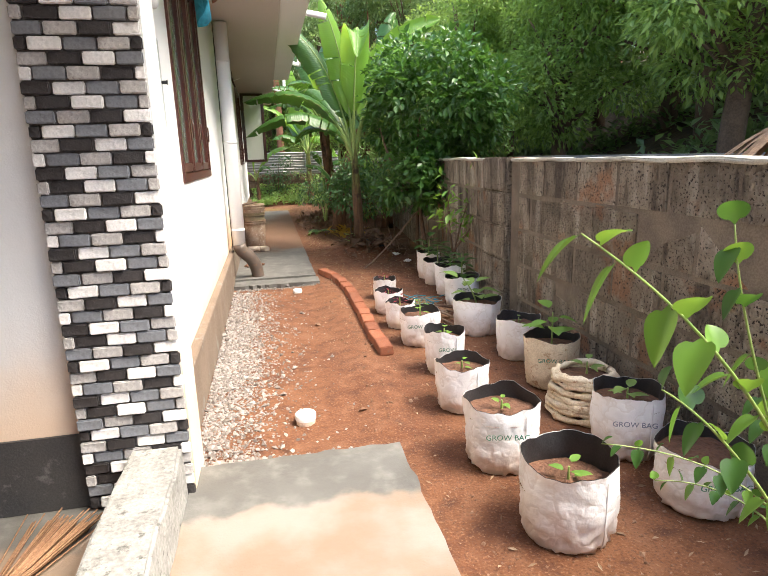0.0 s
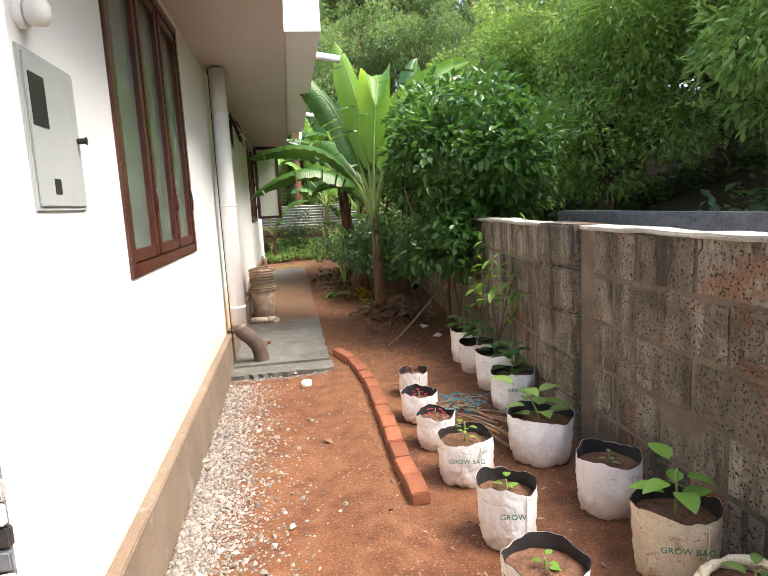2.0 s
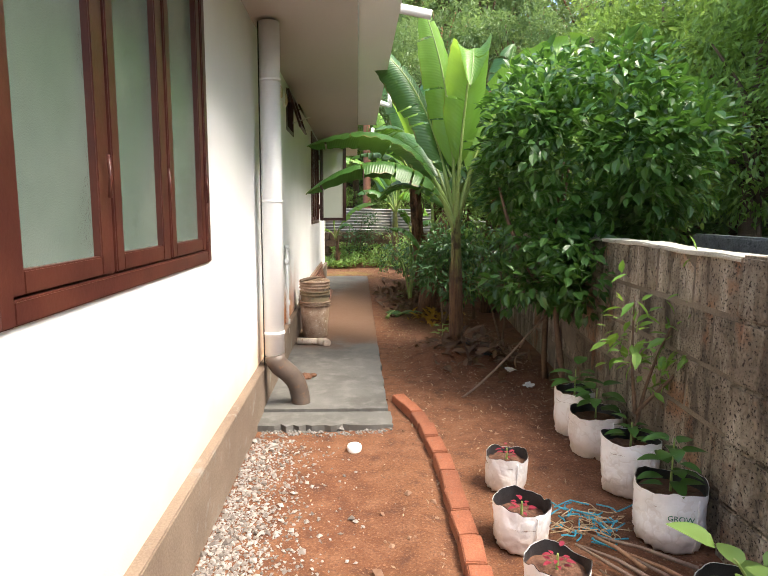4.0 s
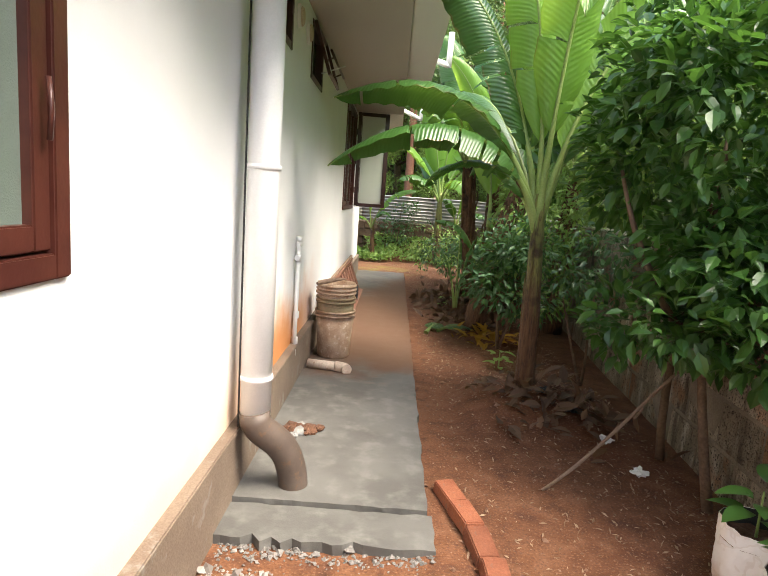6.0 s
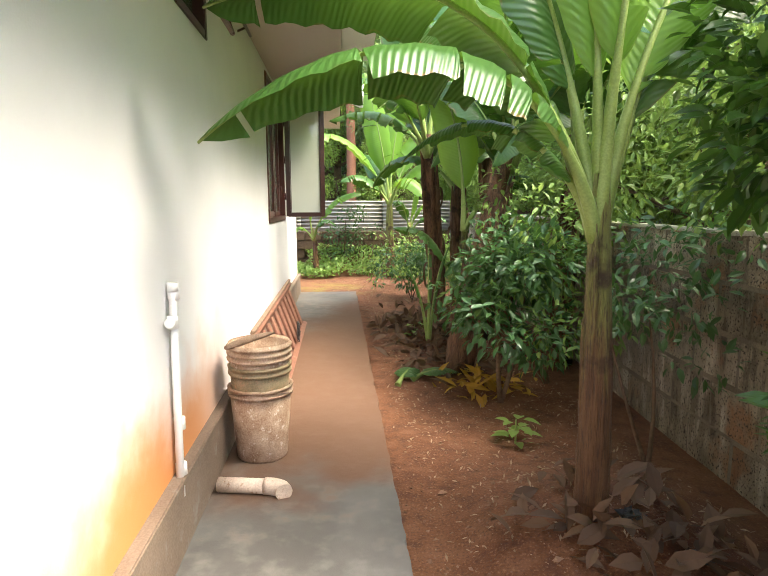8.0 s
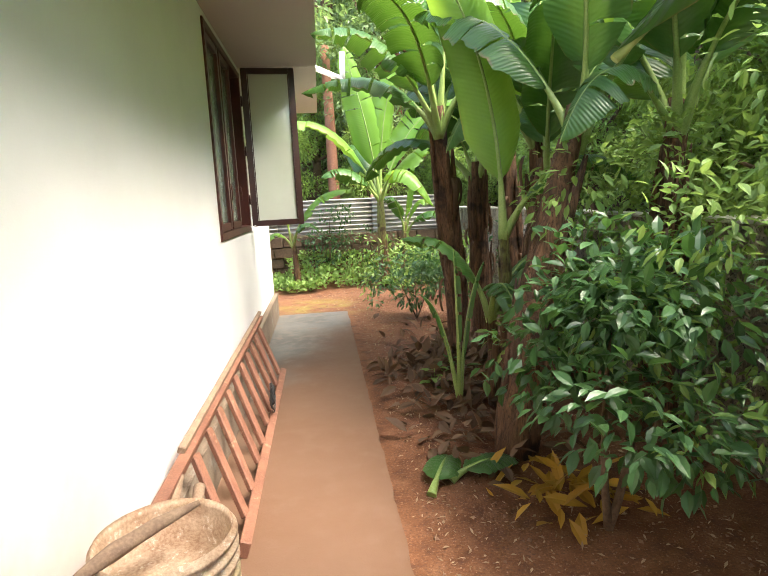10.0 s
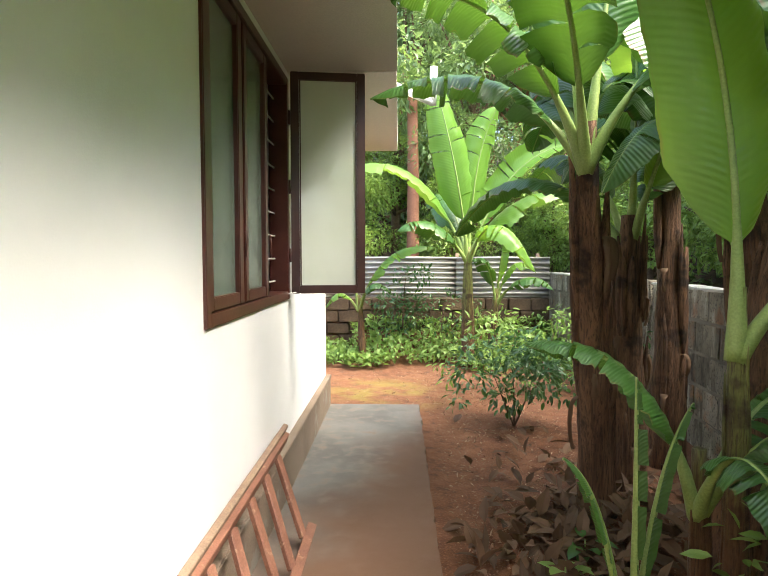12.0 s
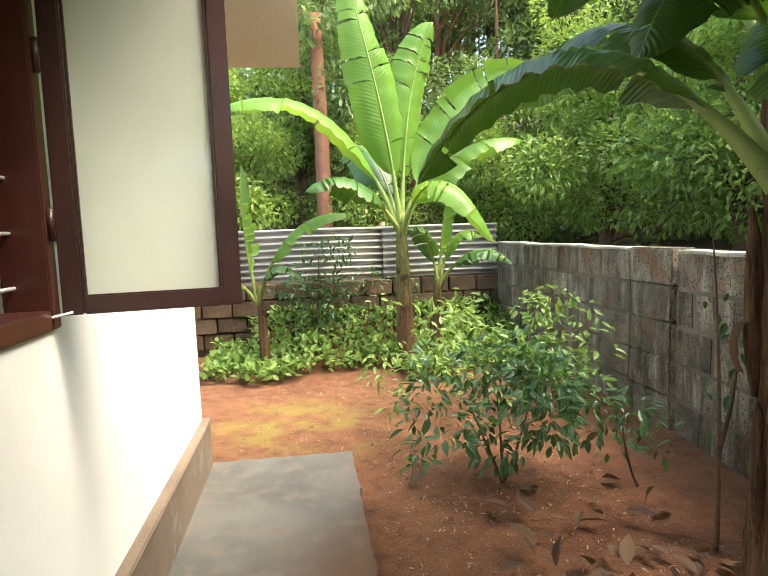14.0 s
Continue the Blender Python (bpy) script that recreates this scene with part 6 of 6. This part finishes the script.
tang = thing("rope_tangle", "tangle of blue rope and dry straw", "rope", (1.36, 5.92, -0.02))
rng = random.Random(19)
for name, m, n in (("rope", BLUEROPE, 26), ("straw", STRAW, 34)):
    for k in range(n):
        p = Vector((rng.gauss(0, 0.09), rng.gauss(0, 0.07), rng.uniform(0.01, 0.06)))
        pts = [p + Vector((rng.gauss(0, 0.05), rng.gauss(0, 0.05), rng.uniform(-0.01, 0.03))) for _ in range(5)]
        part(name, tube(bez(pts, 8), 0.004 if m is BLUEROPE else 0.0025, 5), m, tang)
rng = random.Random(20)
for k in range(9):
    a, L = rng.uniform(1.6, 2.6), rng.uniform(0.25, 0.55)
    x, y = 1.36 + rng.uniform(-0.05, 0.2), 5.55 + rng.uniform(-0.22, 0.2)
    s = thing("twig", "dry brown cut twig on the soil", "twig", (x, y, rng.uniform(0.0, 0.05)), group="cut twigs")
    part("twig", tube([(-L / 2 * math.cos(a), -L / 2 * math.sin(a), 0), (0.01, 0.0, 0.012), (L / 2 * math.cos(a), L / 2 * math.sin(a), 0.0)], [0.011, 0.009, 0.005], 6), BROOM if k % 2 else OLDWOOD, s)

br = thing("broom", "stiff stick broom lying on the porch floor", "broom", (-0.82, 2.95, 0.03))
rng = random.Random(6)
for k in range(70):
    a, w = rng.gauss(0, 0.17), rng.uniform(0, 0.05)
    part("bristle", tube([(0.03 * rng.gauss(0, 0.3), -0.42, w * 0.3 + 0.01), (0.5 * math.sin(a) * 0.42, -0.2, w * 0.5), (math.sin(a) * 0.42, 0.06 + rng.uniform(-0.06, 0.04), w)], 0.0028, 4), BROOM, br)
part("binding", tube([(0, -0.36, 0.018), (0, -0.30, 0.018)], 0.032, 12), BROOM, br)
br.matrix_world = pose(-0.80, 3.06, 0.012, 0, 0, -18)

line = thing("clothes_line", "thin grey cord strung under the eave", "cord", (-0.05, 3.2, 2.30))
part("cord", tube([(-0.32, 0.03, 0.0), (-0.03, -0.45, -0.05), (0.0, -1.2, -0.06), (0.02, -2.2, -0.02), (0.04, -3.0, 0.46)], 0.003, 5), OLDWOOD, line)
BROWNCLOTH = surf("brown_cloth", (0.16, 0.07, 0.04), (0.24, 0.11, 0.06), 9, 0.9, 0.003)
for x, y, z0, w, m, label in ((-0.09, 2.50, 1.68, 0.15, TEAL, "teal cloth hung from the clothes line"), (-0.07, 2.76, 1.80, 0.09, BROWNCLOTH, "brown cloth hung from the clothes line"), (-0.055, 2.90, 1.86, 0.17, GRILLE, "white cloth hung from the clothes line")):
    cloth = thing("hanging_cloth", label, "cloth", (x, y, z0), group="washing on the line")
    vs, fs, top = [], [], 2.255 - z0
    for j in range(9):
        for i in range(13):
            vs.append((0.016 * math.sin(i * 1.3 + z0 * 9) * (j / 8) + 0.01 * math.sin(j), -w / 2 + w * i / 12, top - top * j / 8 + 0.03 * (j / 8) * math.sin(i * 0.7 + w * 40)))
    for j in range(8):
        for i in range(12):
            q = j * 13 + i
            fs.append((q, q + 1, q + 14, q + 13))
    c_ = part("cloth", raw("cloth", vs, fs, m, True), None, cloth)
    c_.modifiers.new("thick", "SOLIDIFY").thickness = 0.004
wl = thing("wall_lamp", "small white round lamp fitting above the meter box", "lamp", (WX, 3.84, 2.03))
part("base", tube([(-0.01, 0, 0), (0.02, 0, 0)], 0.042, 20), PVC, wl)
part("globe", lathe([(0.001, -0.035), (0.025, -0.03), (0.036, -0.01), (0.036, 0.015), (0.022, 0.035), (0.012, 0.04)], 20, centre=(0.05, 0)), GRILLE, wl, "white globe", smooth=True)

th = thing("palm_thatch", "heap of dry brown palm fronds behind the wall", "palm fronds", (3.45, 4.1, 0.98))
rng = random.Random(9)
for k in range(60):
    a = rng.uniform(0, 6.28)
    d = Vector((math.cos(a), math.sin(a), 0))
    pts = bez([(0, 0, 0.55), tuple(d * 0.35 + Vector((0, 0, 0.5))), tuple(d * rng.uniform(0.6, 0.9) + Vector((0, 0, -0.1)))], 7)
    vs, fs = [], []
    s = d.cross(Vector((0, 0, 1)))
    for i, p in enumerate(pts):
        w = 0.022 * (1 - i / 8)
        vs += [p - s * w, p + Vector((0, 0, 0.012)), p + s * w]
    for i in range(6):
        q = i * 3
        fs += [(q, q + 1, q + 4, q + 3), (q + 1, q + 2, q + 5, q + 4)]
    part("frond", raw("frond", vs, fs, THATCH), None, th)

# ---- scattered stuff: gravel, crumbs, litter ----


def chips(name, n, where, size, material, label, cat, seed, flat=0.6):
    """Small angular chips lying on the ground, joined in one mesh."""
    rng = random.Random(seed)
    vs, fs = [], []
    base = [(1, 0, 0), (0, 1, 0), (-1, 0, 0), (0, -1, 0), (0, 0, 1), (0, 0, -0.6)]
    tri = [(0, 1, 4), (1, 2, 4), (2, 3, 4), (3, 0, 4), (1, 0, 5), (2, 1, 5), (3, 2, 5), (0, 3, 5)]
    for _ in range(n):
        x, y = where(rng)
        s = size * rng.lognormvariate(0, 0.45)
        q = Euler((rng.uniform(-0.5, 0.5), rng.uniform(-0.5, 0.5), rng.uniform(0, 6.28))).to_matrix()
        k, c = len(vs), Vector((x, y, ground_z(x, y) + s * flat * 0.35))
        vs += [c + q @ Vector((v[0] * s * rng.uniform(0.6, 1.2), v[1] * s * rng.uniform(0.5, 1.0), v[2] * s * flat)) for v in base]
        fs += [tuple(k + i for i in f) for f in tri]
    return tagged(new(name, raw(name, vs, fs, material)), label, cat, kind="stuff")


chips("gravel", 12000, lambda r: (-0.40 + abs(r.gauss(0, 0.16)) * (1.0 if r.random() < 0.75 else 1.8), max(3.5, min(7.2, r.choice((r.uniform(3.5, 7.1), r.gauss(4.9, 0.8)))))), 0.008, STONES, "grey gravel chips along the foot of the plinth", "gravel", 1)


def on_soil(r):
    while True:
        x, y = r.uniform(-0.35, 2.0), r.uniform(1.2, 18.2)
        if (x > 0.58 or 3.45 < y < 7.1 or y > 16.3) and r.random() < (0.06 if -0.1 < x < 0.42 and y < 7.2 else 0.35 if x < 0.62 else 1.0):
            return x, y


chips("soil_crumbs", 15000, on_soil, 0.0048, PEBBLE, "crumbs of red soil and small stones", "soil crumbs", 2)
chips("soil_clods", 450, lambda r: (r.choice((r.uniform(0.35, 0.75), r.uniform(0.6, 2.0))), r.uniform(3.4, 10.5)), 0.009, PEBBLE, "clods of red soil", "soil clods", 3)
chips("cement_crumbs", 320, lambda r: (r.uniform(-0.38, 0.52), 7.21 + r.gauss(0, 0.035)), 0.009, GRAVEL, "broken cement crumbs at the path's end", "cement crumbs", 4)
spots, rng = [], random.Random(15)
for _ in range(5200):
    x, y = on_soil(rng)
    if y < 7.2 and rng.random() < 0.8:
        continue
    spots.append((Vector((x, y, ground_z(x, y) + 0.006)), Vector((rng.gauss(0, 1), rng.gauss(0, 1), 0.15)).normalized()))
tagged(new("leaf_litter", leaves("leaf_litter", spots, LITTER, rng, 0.035, 0.3, 0.0, near=False)), "dry leaf scraps scattered on the soil", "leaf litter", kind="stuff")
spots = []
for cx, cy, n, sp in ((1.2, 13.35, 260, 0.26), (1.5, 13.5, 240, 0.3), (1.75, 14.2, 160, 0.4), (1.15, 11.9, 90, 0.25), (1.25, 12.6, 110, 0.22), (1.32, 8.95, 90, 0.2), (1.55, 8.7, 60, 0.2), (1.5, 15.4, 14, 0.3), (1.05, 12.9, 40, 0.2)):
    for _ in range(n):
        x, y = max(0.68, rng.gauss(cx, sp)), rng.gauss(cy, sp)
        spots.append((Vector((x, y, ground_z(x, y) + rng.uniform(0.02, 0.09))), Vector((rng.gauss(0, 1), rng.gauss(0, 1), 0.25)).normalized()))
tagged(new("dry_leaves", leaves("dry_leaves", spots, DRYLEAF, rng, 0.14, 0.46, 0.05, near=True)), "dry brown banana leaves heaped on the soil", "dry leaves", kind="stuff")
spots = [(Vector((rng.gauss(1.32, 0.17), rng.gauss(11.08, 0.14), rng.uniform(0.0, 0.07))), Vector((rng.gauss(0, 1), rng.gauss(0, 1), 0.05)).normalized()) for _ in range(44)]
spots += [(Vector((rng.gauss(1.35, 0.15), rng.gauss(11.3, 0.15), rng.uniform(0.0, 0.1))), Vector((rng.gauss(0, 1), rng.gauss(0, 1), 0.3)).normalized()) for _ in range(22)]
tagged(new("yellow_leaves", leaves("yellow_leaves", spots, YELLOWLEAF, rng, 0.18, 0.34, 0.05, near=True)), "fallen yellow banana leaf pieces", "dry leaves", kind="stuff")
for i, (x, y) in enumerate(((1.55, 8.75), (1.68, 8.5), (1.4, 8.95), (1.75, 8.15))):
    rr = random.Random(70 + i)
    bm = bmesh.new()
    bmesh.ops.create_grid(bm, x_segments=6, y_segments=6, size=0.04)
    for v in bm.verts:
        v.co += Vector((rr.gauss(0, 0.01), rr.gauss(0, 0.01), rr.uniform(0, 0.035)))
    w = tagged(part("plastic_scrap", bm, GRILLE if i % 2 else BLACK, at=pose(x, y, ground_z(x, y) + 0.01, 0, 0, i * 40)), "crumpled scrap of plastic on the soil", "litter", "plastic scraps")
    w.modifiers.new("thick", "SOLIDIFY").thickness = 0.003

# ---- the tiled pillar at the entrance ----
pil = tagged(new("pillar"), "entrance pillar clad in black, grey and white split tiles", "pillar", kind="structure")
part("core", boxm(-0.742, -0.352, 3.222, 3.42, 0.0, 2.755), GROUT, pil)
TL, TH = 0.108, 0.0473


def tile_mesh(w, seed, m):
    bm = boxm(0.001, w - 0.005, -0.016, 0.0, 0.001, TH - 0.004, bevel=0.004)
    for v in bm.verts:
        v.co += Vector((0, -0.008 * abs(noise.noise(v.co * 30 + Vector((seed, 0, 0)))), 0.002 * noise.noise(v.co * 40 + Vector((0, seed, 0)))))
    return mesh_of("tile", bm, m)


store, off = {}, 1.389
for row in range(1, 58):
    z = 2.759 - (row + 1) * TH
    off = (off + (0.5 if row % 6 == 1 else 1.5)) % 4
    i = math.floor(-off) - 1
    while True:
        a, b = -0.745 + (i + off - 0.5) * TL, -0.745 + (i + off + 0.5) * TL
        a2, b2 = max(a, -0.745), min(b, -0.340)
        if a > -0.340:
            break
        if b2 - a2 > 0.02:
            key = (round(b2 - a2, 2), i % 4, row % 3)
            if key not in store:
                store[key] = tile_mesh(b2 - a2, row * 3 + i, TILES[i % 4])
            part("tile", store[key], None, pil, at=pose(a2, 3.222 - 0.010 * ((row * 7 + i * 5) % 4) / 3 + 0.004, z))
        i += 1
